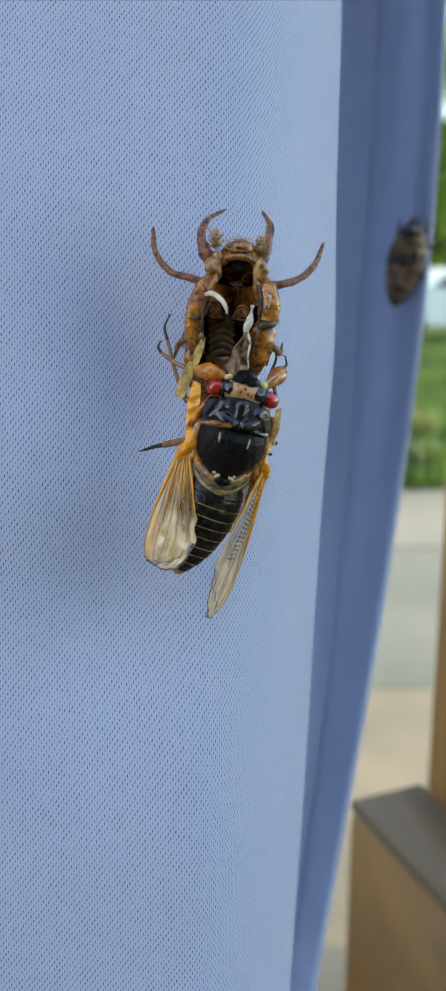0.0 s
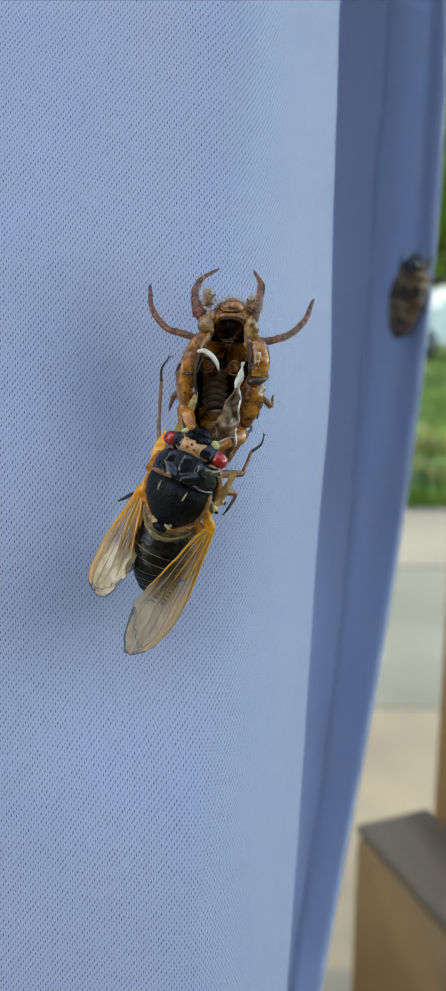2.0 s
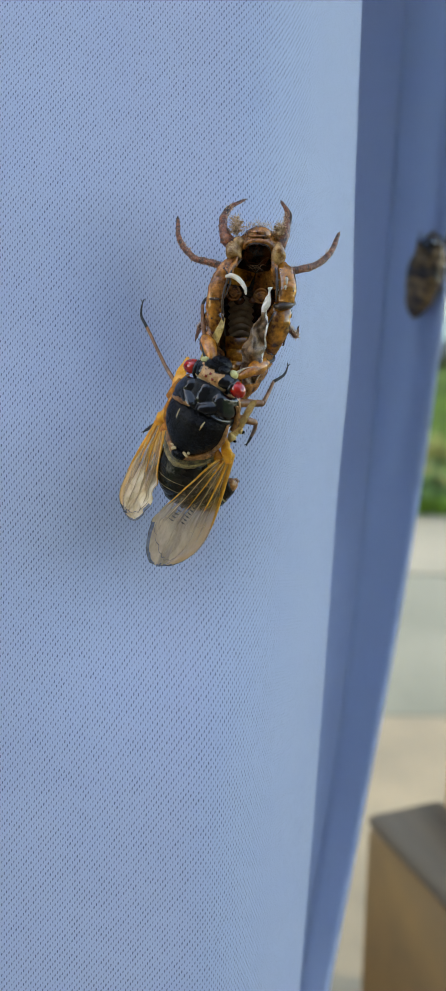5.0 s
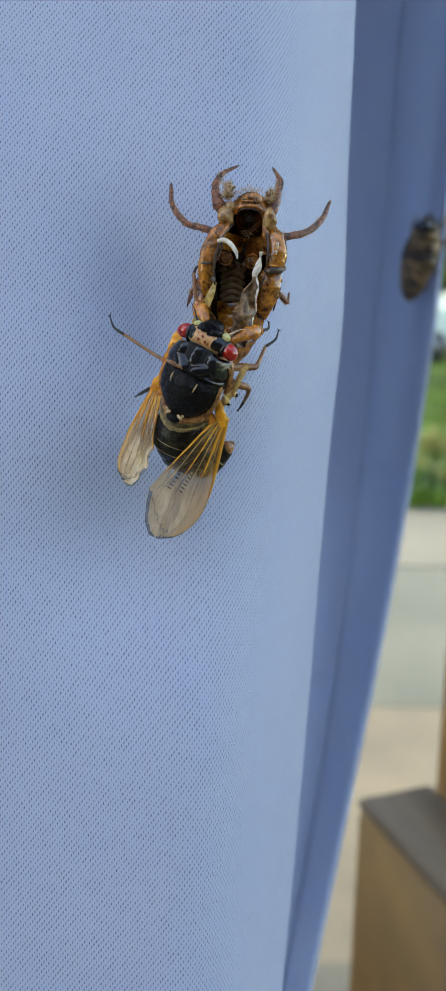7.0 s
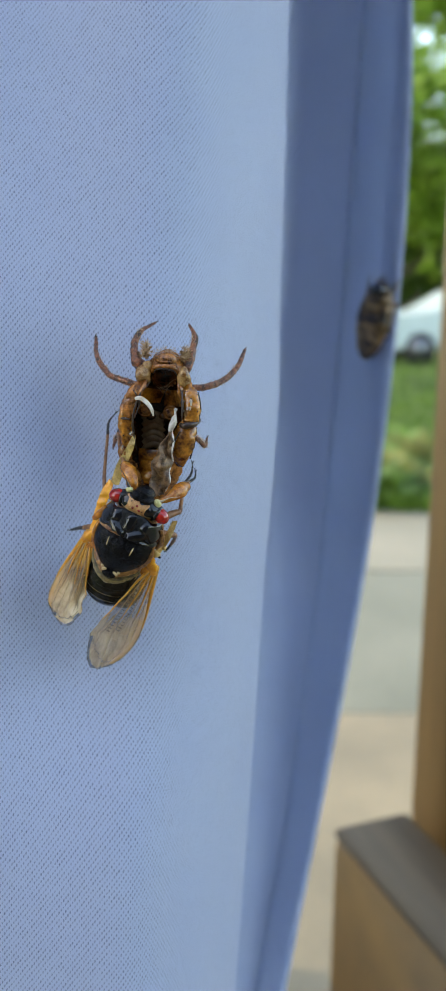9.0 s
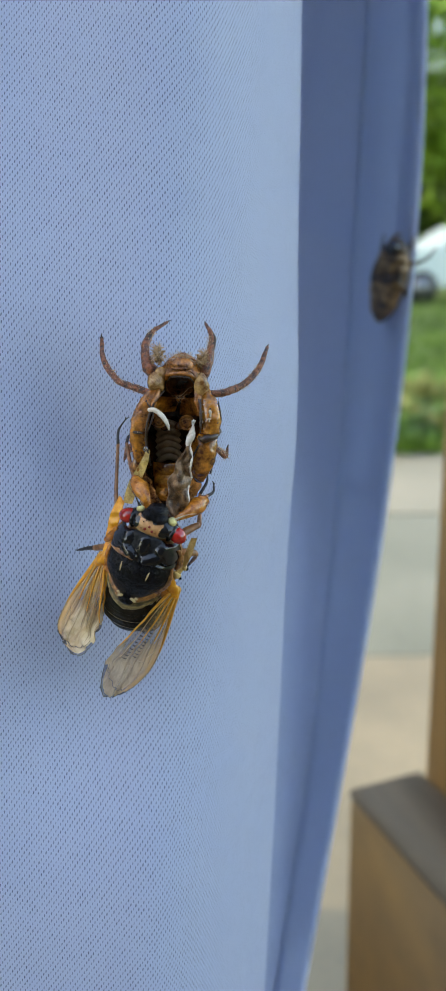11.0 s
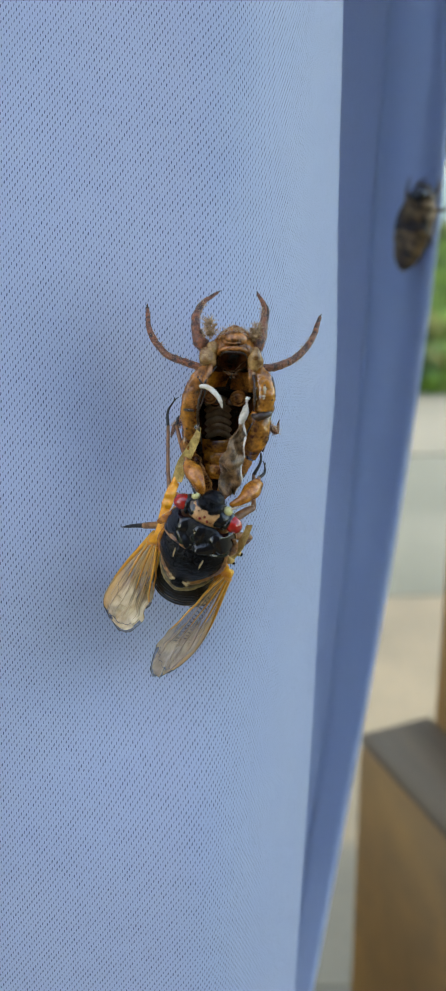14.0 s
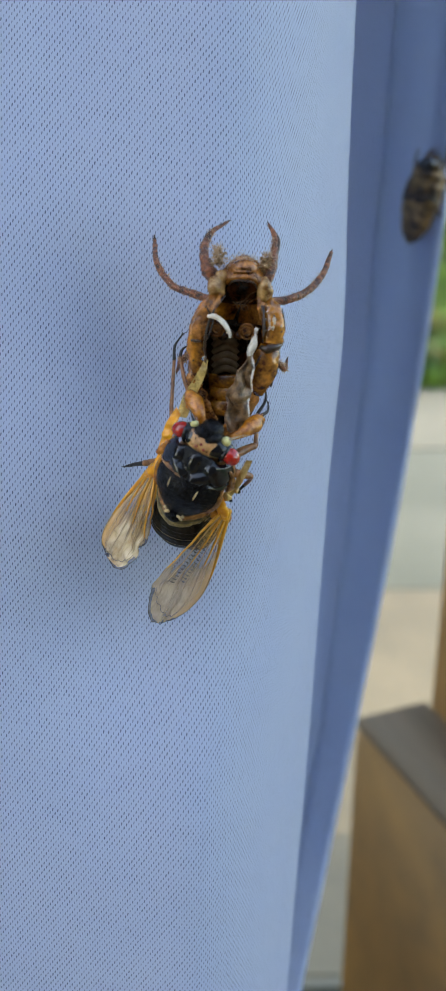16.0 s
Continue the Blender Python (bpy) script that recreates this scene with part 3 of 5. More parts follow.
def car():
    ob = thing("car", "white parked car beyond the lawn", "car")
    ob.matrix_world = pose(5.1, 18.2, -0.05, 0, 0, 6)
    side = [(-2.15, 0.32), (-2.22, 0.62), (-2.15, 0.93), (-1.15, 1.03), (-0.55, 1.40), (0.75, 1.45), (1.55, 1.08), (2.1, 0.98), (2.2, 0.62), (2.12, 0.32)]
    bm = B()
    rings = []
    for y, k in ((-0.86, 0.92), (-0.80, 1.0), (0.80, 1.0), (0.86, 0.92)):
        rings.append([(x * (0.985 if k < 1 else 1), y * (0.86 if z > 1.05 else 1.0), 0.32 + (z - 0.32) * (0.97 if k < 1 else 1)) for x, z in side])
    rows = sheet(bm, rings, close=True)
    bm.faces.new(rows[0])
    bm.faces.new(rows[-1][::-1])
    body = part("body", bm, CAR_WHITE_DIM, ob, "", False, 1)
    for x0, x1, x2, x3 in ((-0.98, -0.48, 0.1, 0.1), (0.16, 0.16, 0.7, 1.3)):
        bm = B()
        sheet(bm, [[(x0, -0.868, 1.03), (x3, -0.868, 1.03)], [(x1, -0.745, 1.36), (x2, -0.745, 1.36)]])
        part("window", bm, CAR_GLASS, body, "tinted side window", False, 1)
    for x in (-1.38, 1.40):
        for y in (-0.80, 0.80):
            bm = B()
            tube(bm, [(x, y - 0.1, 0.32), (x, y, 0.32), (x, y + 0.1, 0.32)], [0.30, 0.32, 0.30], 20, 2)
            wheel = part("wheel", bm, RUBBER, ob, "black tyre", True, 1)
            bm = B()
            tube(bm, [(x, y - 0.115, 0.32), (x, y, 0.32), (x, y + 0.115, 0.32)], [0.19, 0.2, 0.19], 16, 2)
            part("rim", bm, ALLOY, wheel, "alloy rim", True, 1)
    for y in (-0.62, 0.62):
        part("headlight", ball(B(), (-2.12, y, 0.72), (0.10, 0.17, 0.09)), LAMP_GLASS, ob, "clear headlight", True, 1)


# ---- the cast shells ----
SHELL_RINGS = [  # z, half width, depth, middle y, half opening in degrees
    (1.0, 0.4, 0.4, 2.6, 0), (0.3, 1.7, 1.4, 2.2, 0), (-0.7, 2.6, 2.3, 2.0, 20), (-1.6, 3.1, 2.9, 2.0, 42), (-2.8, 3.6, 3.3, 2.1, 44),
    (-4.2, 4.2, 3.8, 2.2, 36), (-5.4, 4.8, 4.2, 2.4, 34), (-6.6, 5.3, 4.4, 2.5, 40), (-8.2, 5.6, 4.5, 2.5, 41), (-10, 5.7, 4.5, 2.5, 43),
    (-12, 5.7, 4.3, 2.6, 45), (-14, 5.4, 3.8, 2.9, 43), (-16, 5.0, 3.2, 3.2, 38), (-18, 4.5, 2.7, 3.5, 26), (-20, 3.9, 2.3, 3.7, 12),
    (-22, 3.0, 1.8, 3.9, 3), (-23.5, 1.9, 1.2, 4.0, 0), (-24.5, 0.5, 0.4, 4.0, 0)]


def shell_hull(is_open):
    zs = [r[0] for r in SHELL_RINGS][::-1]
    pick = lambda z, i: float(np.interp(z, zs, [r[i] for r in SHELL_RINGS][::-1]))
    grid = []
    for z in np.linspace(1.0, -24.5, 74):
        w, d, cy, gap = (pick(z, i) for i in (1, 2, 3, 4))
        gap = radians(gap if is_open else 0.5)
        ridge = 1 + (0.045 * (abs(math.sin(z * math.pi / 2.1)) - 0.5) if z < -9 else 0.02 * math.sin(z * 2.2))
        row = []
        for k in range(41):
            a = gap + (math.tau - 2 * gap) * k / 40
            rim = math.exp(-(min(k, 40 - k) / 2.5) ** 2)
            curl = 1 + (0.10 * rim if is_open else 0)
            n = noise.noise(Vector((math.sin(a) * 2.2, math.cos(a) * 2.2, z * 0.5))) * 0.10 + noise.noise(Vector((math.sin(a) * 7, math.cos(a) * 7, z * 1.6))) * 0.035
            jag = 0.35 * rim * noise.noise(Vector((k * 0.1, 0, z * 1.3))) if is_open else 0
            r = ridge * (1 + n)
            row.append((0.135 * z + math.sin(a) * w * r + jag, cy - math.cos(a) * d * r * curl, z))
        grid.append(row)
    bm = B()
    sheet(bm, grid)
    for f in bm.faces:
        f.normal_flip()
    return bm


def shell_leg(name, points, radii, parent, mat=None):
    return part(name, tube(B(), points, radii, 10, 6, rough=0.35), mat or SHELL_LEG, parent)


def bristles(line, r, n, rng, bm, long=0.35, thick=0.045):
    pts = curve(line, 8)
    for _ in range(n):
        c = pts[rng.integers(len(pts))]
        d = Vector(rng.normal(0, 1, 3)).normalized()
        a = d.orthogonal().normalized() * thick
        p = c + d * r * 0.8
        tip = c + d * (r + long * (0.4 + rng.random())) + Vector(rng.normal(0, 0.15 * long, 3))
        vs = [bm.verts.new(p + a), bm.verts.new(p - a), bm.verts.new(p + d.cross(a)), bm.verts.new(tip)]
        for i, j in ((0, 1), (1, 2), (2, 0)):
            bm.faces.new((vs[i], vs[j], vs[3]))


LEGS = {
    "foreleg": ([(-3.0, 2.0, -2.2), (-4.4, 1.8, -0.8), (-5.0, 3.2, 1.4), (-4.1, 4.8, 3.5), (-2.0, 6.4, 4.8)],
                [(2.2, 2.0, -2.4), (3.2, 1.8, -1.4), (3.9, 3.2, 0.8), (4.2, 4.8, 2.8), (3.35, 6.2, 4.5)]),
    "middle_leg": ([(-4.4, 3.4, -4.6), (-7.0, 4.4, -3.9), (-9.4, 6.2, -3.1), (-11.4, 8.4, -0.6), (-11.75, 10.0, 2.5)],
                   [(3.6, 3.6, -5.0), (6.2, 4.6, -4.8), (8.8, 6.6, -4.0), (11.0, 9.0, -2.0), (12.15, 11.0, 0.5)]),
    "hind_leg": ([(-6.6, 4.4, -12.0), (-8.2, 5.0, -13.0), (-8.9, 6.2, -14.8)],
                 [(3.4, 4.4, -12.5), (4.7, 4.6, -13.2), (5.8, 5.2, -14.3), (6.1, 5.8, -13.2)]),
}


def plate(bm, a, b, rows, thick, wave=0.0):
    """A flat strip from line a to line b."""
    ca, cb = curve(a, rows), curve(b, rows)
    n = len(ca)
    for side in (0, thick):
        sheet(bm, [[pa.lerp(pb, u) + Vector((0, side + wave * noise.noise((pa.lerp(pb, u)) * 0.9), 0)) for u in np.linspace(0, 1, 8)] for pa, pb in zip(ca, cb)])
    return bm


def open_shell():
    ob = thing("cicada_shell", "empty amber cicada shell, split along its back, gripping the curtain", "insect shell")
    ob.location = (0, 0, HEAD)
    hull = part("hull", shell_hull(True), [SHELL, SHELL_IN_SHADED], ob, "split amber-brown body case")
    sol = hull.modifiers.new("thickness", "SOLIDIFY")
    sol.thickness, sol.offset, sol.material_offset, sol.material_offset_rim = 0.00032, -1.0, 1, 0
    rng = np.random.default_rng(5)
    hair = B()
    for name, pair in LEGS.items():
        for pts in pair:
            rad = {"foreleg": [0.9, 0.9, 0.58, 0.38, 0.2], "middle_leg": [0.56, 0.50, 0.48, 0.42, 0.26], "hind_leg": [0.5, 0.42, 0.34, 0.16]}[name]
            limb = shell_leg(name, pts, rad, ob)
            tip, way = Vector(pts[-1]), (Vector(pts[-1]) - Vector(pts[-2])).normalized()
            part("claw", tube(B(), [tip - way * 0.5 + Vector((0.1, 0.1, 0)), tip + way * 0.2, tip + way * 0.6 + Vector((0.1, 0.25, -0.1))], [0.16, 0.12, 0.03], 6, 4), SHELL_DARK, limb, "dark claw")
            if name == "foreleg":
                out = Vector((-0.32 if pts[0][0] < 0 else 0.32, -0.15, 0))
                hook = [Vector(pts[-3]) + out, Vector(pts[-3]).lerp(Vector(pts[-2]), 0.6) + out * 1.3, Vector(pts[-2]) + out * 1.1, Vector(pts[-2]).lerp(tip, 0.7) + out * 0.9]
                part("claw", tube(B(), hook, [0.22, 0.24, 0.18, 0.05], 8, 5, rough=0.2), SHELL_DARK, limb, "dark digging hook")
            bristles(pts[:-1], 0.40, 420, rng, hair, 0.42, 0.045)
    bristles([(-1.8, 0.4, 0.3), (0, 0.2, 0.9), (1.8, 0.4, 0.2)], 0.5, 170, rng, hair, 0.6, 0.05)
    for c in ((-3.0, 1.6, 0.4), (-3.2, 2.0, 1.4), (2.7, 1.6, -0.2), (2.9, 2.0, 0.6)):
        bristles([(c[0] - 0.3, c[1], c[2] - 0.4), c, (c[0] + 0.2, c[1], c[2] + 0.5)], 0.3, 150, rng, hair, 0.95, 0.05)
    tagged(part("bristles", hair, HAIR, ob, "pale bristles and fibres"), kind="stuff")
    bm = ball(B(), (0.0, 0.1, -0.3), (1.7, 1.2, 1.05), rough=0.15)
    for i in range(3):
        tube(bm, [(-1.3, -0.5, -0.1 - 0.45 * i), (0, -1.2, -0.1 - 0.5 * i), (1.3, -0.5, -0.1 - 0.45 * i)], [0.1, 0.16, 0.1], 6, 4, rough=0.3)
    part("face", bm, SHELL, ob, "reddish-brown ridged face")
    bm = B()
    grid = [[(-0.15 + 2.15 * math.sin(p) * math.cos(q), 0.6 + 2.4 * math.cos(p), -2.9 + 1.95 * math.sin(p) * math.sin(q)) for q in np.linspace(0, math.tau, 29)[:-1]] for p in np.linspace(0.02, 1.65, 12)]
    sheet(bm, grid, close=True)
    part("head_hollow", bm, SHELL_IN_SHADED, ob, "smooth dark hollow of the head")
    part("lip", tube(B(), [(-2.1, 0.2, -2.2), (-1.5, -0.8, -1.4), (0, -1.15, -1.25), (1.4, -0.8, -1.6), (1.9, 0.2, -2.6)], [0.25, 0.3, 0.32, 0.3, 0.25], 8, 5, rough=0.3), SHELL, ob)
    for c, r in (((-3.25, -0.1, -2.4), 1.0), ((2.75, -0.1, -3.1), 1.0)):
        eye = ball(B(), c, (1.15 * r, 1.1 * r, 1.45 * r), rough=0.5, grain=0.9)
        ball(eye, (c[0] * 0.86, c[1] + 0.3, c[2] + 1.0), (0.8, 0.8, 0.8), rough=0.3)
        part("eye_case", eye, SHELL_PALE, ob, "pale translucent amber eye case")
    soil = B()
    for c in ((-3.1, 1.3, 0.3), (2.6, 1.3, -0.3), (-3.0, 1.6, 1.1), (2.8, 1.6, 0.5)):
        for _ in range(15):
            o = rng.normal(0, 0.34, 3)
            r = 0.08 + 0.13 * rng.random()
            ball(soil, (c[0] + o[0], c[1] + o[1], c[2] + o[2]), (r, r, r * rng.uniform(0.8, 2.0)), (rng.uniform(0, 90), rng.uniform(0, 90), 0), 7, 0.9, 3.5)
    tagged(part("soil_crumbs", soil, SOIL, ob, "crumbly dried soil"), kind="stuff")
    # the arched side walls left standing beside the split
    walls = (
        ("side_wall", [SHELL, SHELL_GLOSS], "tan side wall, glossy orange below", [(-3.0, 0.4, -3.2), (-4.8, -0.6, -5.2), (-5.7, -1.2, -7.6), (-6.0, -1.2, -10.2), (-5.9, -0.6, -12.6), (-5.6, 0.3, -14.4)], [0.6, 0.95, 1.1, 1.15, 0.95, 0.4]),
        ("side_wall", SHELL_GLOSS, "glossy orange side wall", [(2.6, 0.4, -4.0), (3.6, -0.6, -5.6), (3.9, -1.3, -7.6), (3.7, -1.4, -9.4)], [0.8, 1.2, 1.35, 1.25]),
    )
    speck, smear = B(), B()
    for name, mat, label, pts, radii in walls:
        bm = tube(B(), pts, radii, 28, 14, 0.6, 0.12)
        if len(radii) > 4:
            for f in bm.faces:
                c = f.calc_center_median()
                f.material_index = int(c.z < -8.6 + 0.8 * noise.noise(c * 0.8))
        for v in bm.verts:
            v.co += Vector((noise.noise(v.co * 1.3), noise.noise(v.co * 1.3 + Vector((7, 0, 0))), 0)) * 0.13 + Vector((0, noise.noise(v.co * 3.6), noise.noise(v.co * 2.9))) * 0.06
        part(name, bm, mat, ob, label)
        line = curve(pts, 14)
        rr = np.interp(np.linspace(0, len(radii) - 1, len(line)), range(len(radii)), radii)
        for _ in range(14):
            n = rng.integers(2, len(line) - 2)
            a = rng.uniform(-1.2, 1.2)
            c = line[n] + Vector((math.sin(a) * rr[n], -math.cos(a) * rr[n] * 0.78, 0))
            r = 0.04 + 0.10 * rng.random() ** 2
            ball(speck if rng.random() < 0.6 else smear, c, (r, r * 0.35, r * rng.uniform(0.8, 2.2)), (0, rng.uniform(0, 90), 0), 7, 0.8, 5.0)
    tagged(part("dark_specks", speck, SHELL_DARK, ob, "dark specks of soil"), kind="stuff")
    tagged(part("pale_specks", smear, FIBRE, ob, "pale dried specks"), kind="stuff")
    part("soil_crumb", ball(ball(B(), (3.9, -2.25, -6.5), (0.22, 0.12, 0.45), rough=0.9, grain=2.5), (3.7, -2.25, -7.4), (0.2, 0.12, 0.3), rough=0.9, grain=3.0), FIBRE, ob, "pale dried smear")
    part("dark_band", tube(B(), [(5.0, 0.4, -9.5), (4.1, -1.9, -9.8), (2.9, -2.5, -10.0), (2.2, -2.0, -9.8)], [0.35, 0.5, 0.5, 0.25], 10, 5, rough=0.45), SHELL_DARK, ob, "dark band")
    part("wing_pad", tube(B(), [(3.5, -0.9, -10.0), (2.8, -1.5, -12.0), (2.3, -1.1, -14.2), (2.0, 0.2, -16.5)], [1.4, 1.75, 1.6, 0.7], 14, 7, 0.55, 0.2), SHELL_GLOSS, ob, "glossy orange-brown wing pad")
    part("wing_pad", tube(B(), [(-6.0, -0.3, -12.8), (-6.3, -0.2, -14.5), (-6.2, 0.6, -17.0)], [0.7, 1.1, 0.5], 12, 6, 0.6, 0.2), SHELL, ob, "brown wing pad")
    part("wing_case", plate(B(), [(-4.5, -1.9, -11.6), (-4.9, -1.5, -13.6), (-6.2, -0.8, -16.6), (-7.4, -0.2, -19.6)],
                            [(-4.9, -1.6, -11.4), (-6.2, -1.1, -13.8), (-7.8, -0.2, -16.6), (-8.8, 0.4, -19.6)], 6, 0.35, 0.5), OLIVE, ob, "olive-yellow inner wing case")
    # dark torn edges along the split
    for pts, r in (([(-2.3, -0.6, -3.6), (-3.6, -1.3, -5.2), (-4.5, -1.9, -7.2), (-4.9, -2.0, -9.4), (-4.8, -1.6, -11.6), (-4.5, -0.6, -14.0)], 0.16),
                   ([(1.9, -0.5, -4.0), (2.5, -1.3, -5.6), (2.6, -1.9, -7.6), (2.4, -2.0, -9.4)], 0.15), ([(-1.9, -0.3, -2.4), (-1.3, -1.15, -1.75), (0.0, -1.5, -1.65), (1.2, -1.15, -1.95), (1.7, -0.3, -2.8)], 0.12)):
        part("torn_edge", tube(B(), pts, [r * 0.5] + [r] * (len(pts) - 2) + [r * 0.5], 7, 8, rough=0.8), SHELL_DARK, ob, "dark torn edge")
    # shelves and lining inside
    part("inner_plate", plate(B(), [(-4.2, 0.0, -4.4), (-4.8, 0.2, -5.6), (-5.0, 0.4, -6.8)], [(-0.3, 3.6, -5.4), (-0.8, 3.8, -6.4), (-1.2, 4.0, -7.4)], 4, 0.2, 0.5), SHELL_GLOSS, ob)
    part("inner_plate", plate(B(), [(3.2, 0.0, -4.8), (3.4, 0.2, -6.0), (3.3, 0.4, -7.6)], [(-0.2, 3.6, -5.4), (-0.4, 3.8, -6.4), (-0.6, 4.0, -7.8)], 4, 0.2, 0.5), SHELL, ob)
    for _ in range(6):
        a0 = Vector((rng.uniform(-1.6, -0.4), 0.4, rng.uniform(-5.0, -4.4)))
        part("fine_thread", tube(B(), [a0, a0 + Vector((0.6, -0.7 * rng.random(), 0.7 * rng.normal())), a0 + Vector((1.3, -0.5 * rng.random(), 0.6 * rng.normal())), a0 + Vector((2.0, 0.3, 0.8 * rng.normal()))], [0.02, 0.032, 0.026, 0.014], 6, 5), SKIN, ob, "fine pale thread")
    part("white_thread", tube(B(), [(-4.4, -1.6, -6.0), (-3.6, -2.4, -5.9), (-2.6, -3.1, -6.5), (-1.9, -3.5, -7.5), (-1.7, -3.5, -8.4)],
                              [0.26, 0.34, 0.34, 0.27, 0.10], 10, 6), WHITE, ob, "curved white breathing-tube lining")
    grid = []
    for z in np.linspace(-7.4, -20.5, 44):
        k = (-7.4 - z) / 13.1
        mid = 1.7 - 1.6 * min(1, k * 1.5) - 1.2 * k
        half = 0.22 + 0.30 * min(1, k * 2.2) + 0.95 * max(0, math.sin(math.pi * min(1, max(0, k - 0.28) * 1.15)))
        grid.append([(mid + (u - 0.5) * 2 * half + 0.18 * math.sin(z * 2.1 + u * 3),
                      -2.2 - 0.8 * min(1, k * 2) + 0.55 * math.sin(u * 6 + z * 1.1) * min(1, 0.3 + k * 1.5) + 0.6 * noise.noise(Vector((u * 3, 0, z * 0.9))), z) for u in np.linspace(0, 1, 13)])
    bm = B()
    sheet(bm, grid)
    for f in bm.faces:
        f.material_index = 0 if f.calc_center_median().z > -10.8 else 1
    film_ob = part("torn_skin", bm, [WHITE, SKIN], ob, "crumpled torn skin, white above, grey-tan below")
    s = film_ob.modifiers.new("thickness", "SOLIDIFY")
    s.thickness = 0.00014
    part("skin_edge", tube(B(), [p[-1] for p in grid[6::5]], [0.10, 0.16, 0.12, 0.16, 0.10], 6, 4, rough=0.5), WHITE, film_ob, "pale rolled edge")
    # thin dark tubes that paint the shade in folds and along wall borders
    for pts, r in (([(-6.9, 0.4, -8.9), (-6.6, -1.6, -9.0), (-5.4, -2.3, -9.0)], 0.22), ([(-4.6, -1.6, -5.0), (-3.9, -1.5, -6.6), (-4.6, -2.3, -8.8)], 0.16),
                   ([(2.6, -0.9, -4.8), (2.5, -1.9, -6.6), (2.4, -2.5, -8.4)], 0.16), ([(4.9, -0.2, -5.2), (5.2, -0.4, -7.4), (5.0, -0.4, -9.2)], 0.16),
                   ([(2.2, -2.2, -10.8), (1.3, -2.4, -12.6), (1.0, -1.8, -14.6)], 0.16), ([(4.4, -0.6, -11.0), (4.2, -0.8, -13.0), (3.6, -0.4, -15.4)], 0.2)):
        part("shade_line", tube(B(), pts, [r * 0.5, r, r * 0.5], 6, 6, rough=0.6), SHELL_DARK, ob, "dark line painted as shade")
    for i in range(6):
        z = -9.6 - 0.95 * i
        part("rib", tube(B(), [(-4.0, 4.2, z - 0.4), (-3.2, 4.3, z + 0.2), (-2.3, 4.2, z + 0.5), (-1.4, 4.3, z + 0.2), (-0.6, 4.2, z - 0.4)],
                         [0.35, 0.55, 0.58, 0.55, 0.35], 8, 4), RIB, ob, "pale tan inner rib")
    for x, z in ((-3.4, -8.2), (0.5, -8.6)):
        bm = ball(B(), (x, 2.3, z), (1.05, 0.6, 1.0), rough=0.3, grain=0.9)
        for r in (0.95, 0.5):
            tube(bm, [(x + r * math.cos(q), 1.95 - 0.15 * (r < 0.6), z + r * math.sin(q)) for q in np.linspace(0, math.tau, 9)], [0.16, 0.2, 0.16], 6, 4, rough=0.3)
        part("inner_disc", bm, SHELL, ob, "round ridged amber disc")
    for c in ((-2.6, 3.0, -8.9), (-0.3, 3.0, -9.2)):
        part("inner_lobe", ball(B(), c, (0.9, 0.8, 0.7), rough=0.9, grain=0.8), SHELL_IN_SHADED, ob)
    for i in range(3):
        z = -15.3 - 1.7 * i
        bm = B()
        sheet(bm, [[(-2.1 + (u - 0.5) * (4.6 - 0.3 * i) + 0.1 * noise.noise(Vector((u * 4, i, v * 3))), 1.9 - 0.25 * i + 0.9 * (2 * u - 1) ** 2 - 0.35 * math.sin(math.pi * v), z + 0.95 - 1.9 * v)
                     for u in np.linspace(0, 1, 15)] for v in np.linspace(0, 1, 8)])
        plate_ob = part("belly_plate", bm, SHELL_GLOSS, ob, "amber belly plate")
        s = plate_ob.modifiers.new("thickness", "SOLIDIFY")
        s.thickness = 0.0002
    part("droplet", ball(B(), (-5.05, -2.4, -11.2), (0.36, 0.36, 0.36), seg=12), DROP, ob, "tiny clear droplet")


def closed_shell():
    ob = thing("cicada_nymph_shell", "dark muddy-brown cicada nymph shell clinging to the curtain's hem", "insect shell")
    ob.matrix_world = spot(67.0, 205.0, 12, 0, 8, -38) @ Matrix.Scale(1.2, 4)
    bm = shell_hull(False)
    for f in bm.faces:
        c = f.calc_center_median()
        if c.z < -12 + 0.8 * noise.noise(c) or -8.0 + 0.6 * noise.noise(c * 1.5) < c.z < -3.6:
            f.material_index = 1
    part("hull", bm, [SHELL_MUD, SHELL_TAN], ob, "dark body case with a tan collar and abdomen")
    for name, pair in LEGS.items():
        for pts in pair:
            rad = {"foreleg": [1.0, 0.9, 0.7, 0.5, 0.15], "middle_leg": [0.7, 0.6, 0.5, 0.4, 0.2], "hind_leg": [0.7, 0.5, 0.4, 0.2]}[name]
            shell_leg(name, [(x * 0.72, y * 0.8 + 1, z - (2.6 if name == "foreleg" else 1)) for x, y, z in pts], rad, ob, SHELL_MUD)
    part("face", ball(B(), (-0.2, -0.8, -1.8), (2.6, 2.0, 2.0), rough=0.1), NYMPH_FACE, ob, "shiny blue-black face")
    part("collar", tube(B(), [(-4.6, 0.6, -4.2), (-2.6, -1.9, -4.3), (-0.4, -2.4, -4.4), (1.8, -1.9, -4.3), (3.6, 0.6, -4.2)], [0.6, 0.9, 1.0, 0.9, 0.6], 10, 4, rough=0.3), SHELL_TAN, ob, "tan collar")
    for x in (-2.9, 2.5):
        part("eye_case", ball(B(), (x, 0.4, -2.4), (1.1, 1.1, 1.2)), SHELL_MUD, ob)
    part("dark_band", tube(B(), [(-6.0, 0.5, -10.6), (-3.6, -1.7, -10.6), (-1.2, -2.2, -10.6), (1.4, -1.7, -10.6), (3.6, 0.5, -10.6)], [0.5, 0.7, 0.7, 0.7, 0.5], 8, 4), SHELL_DARK, ob, "dark waist band")


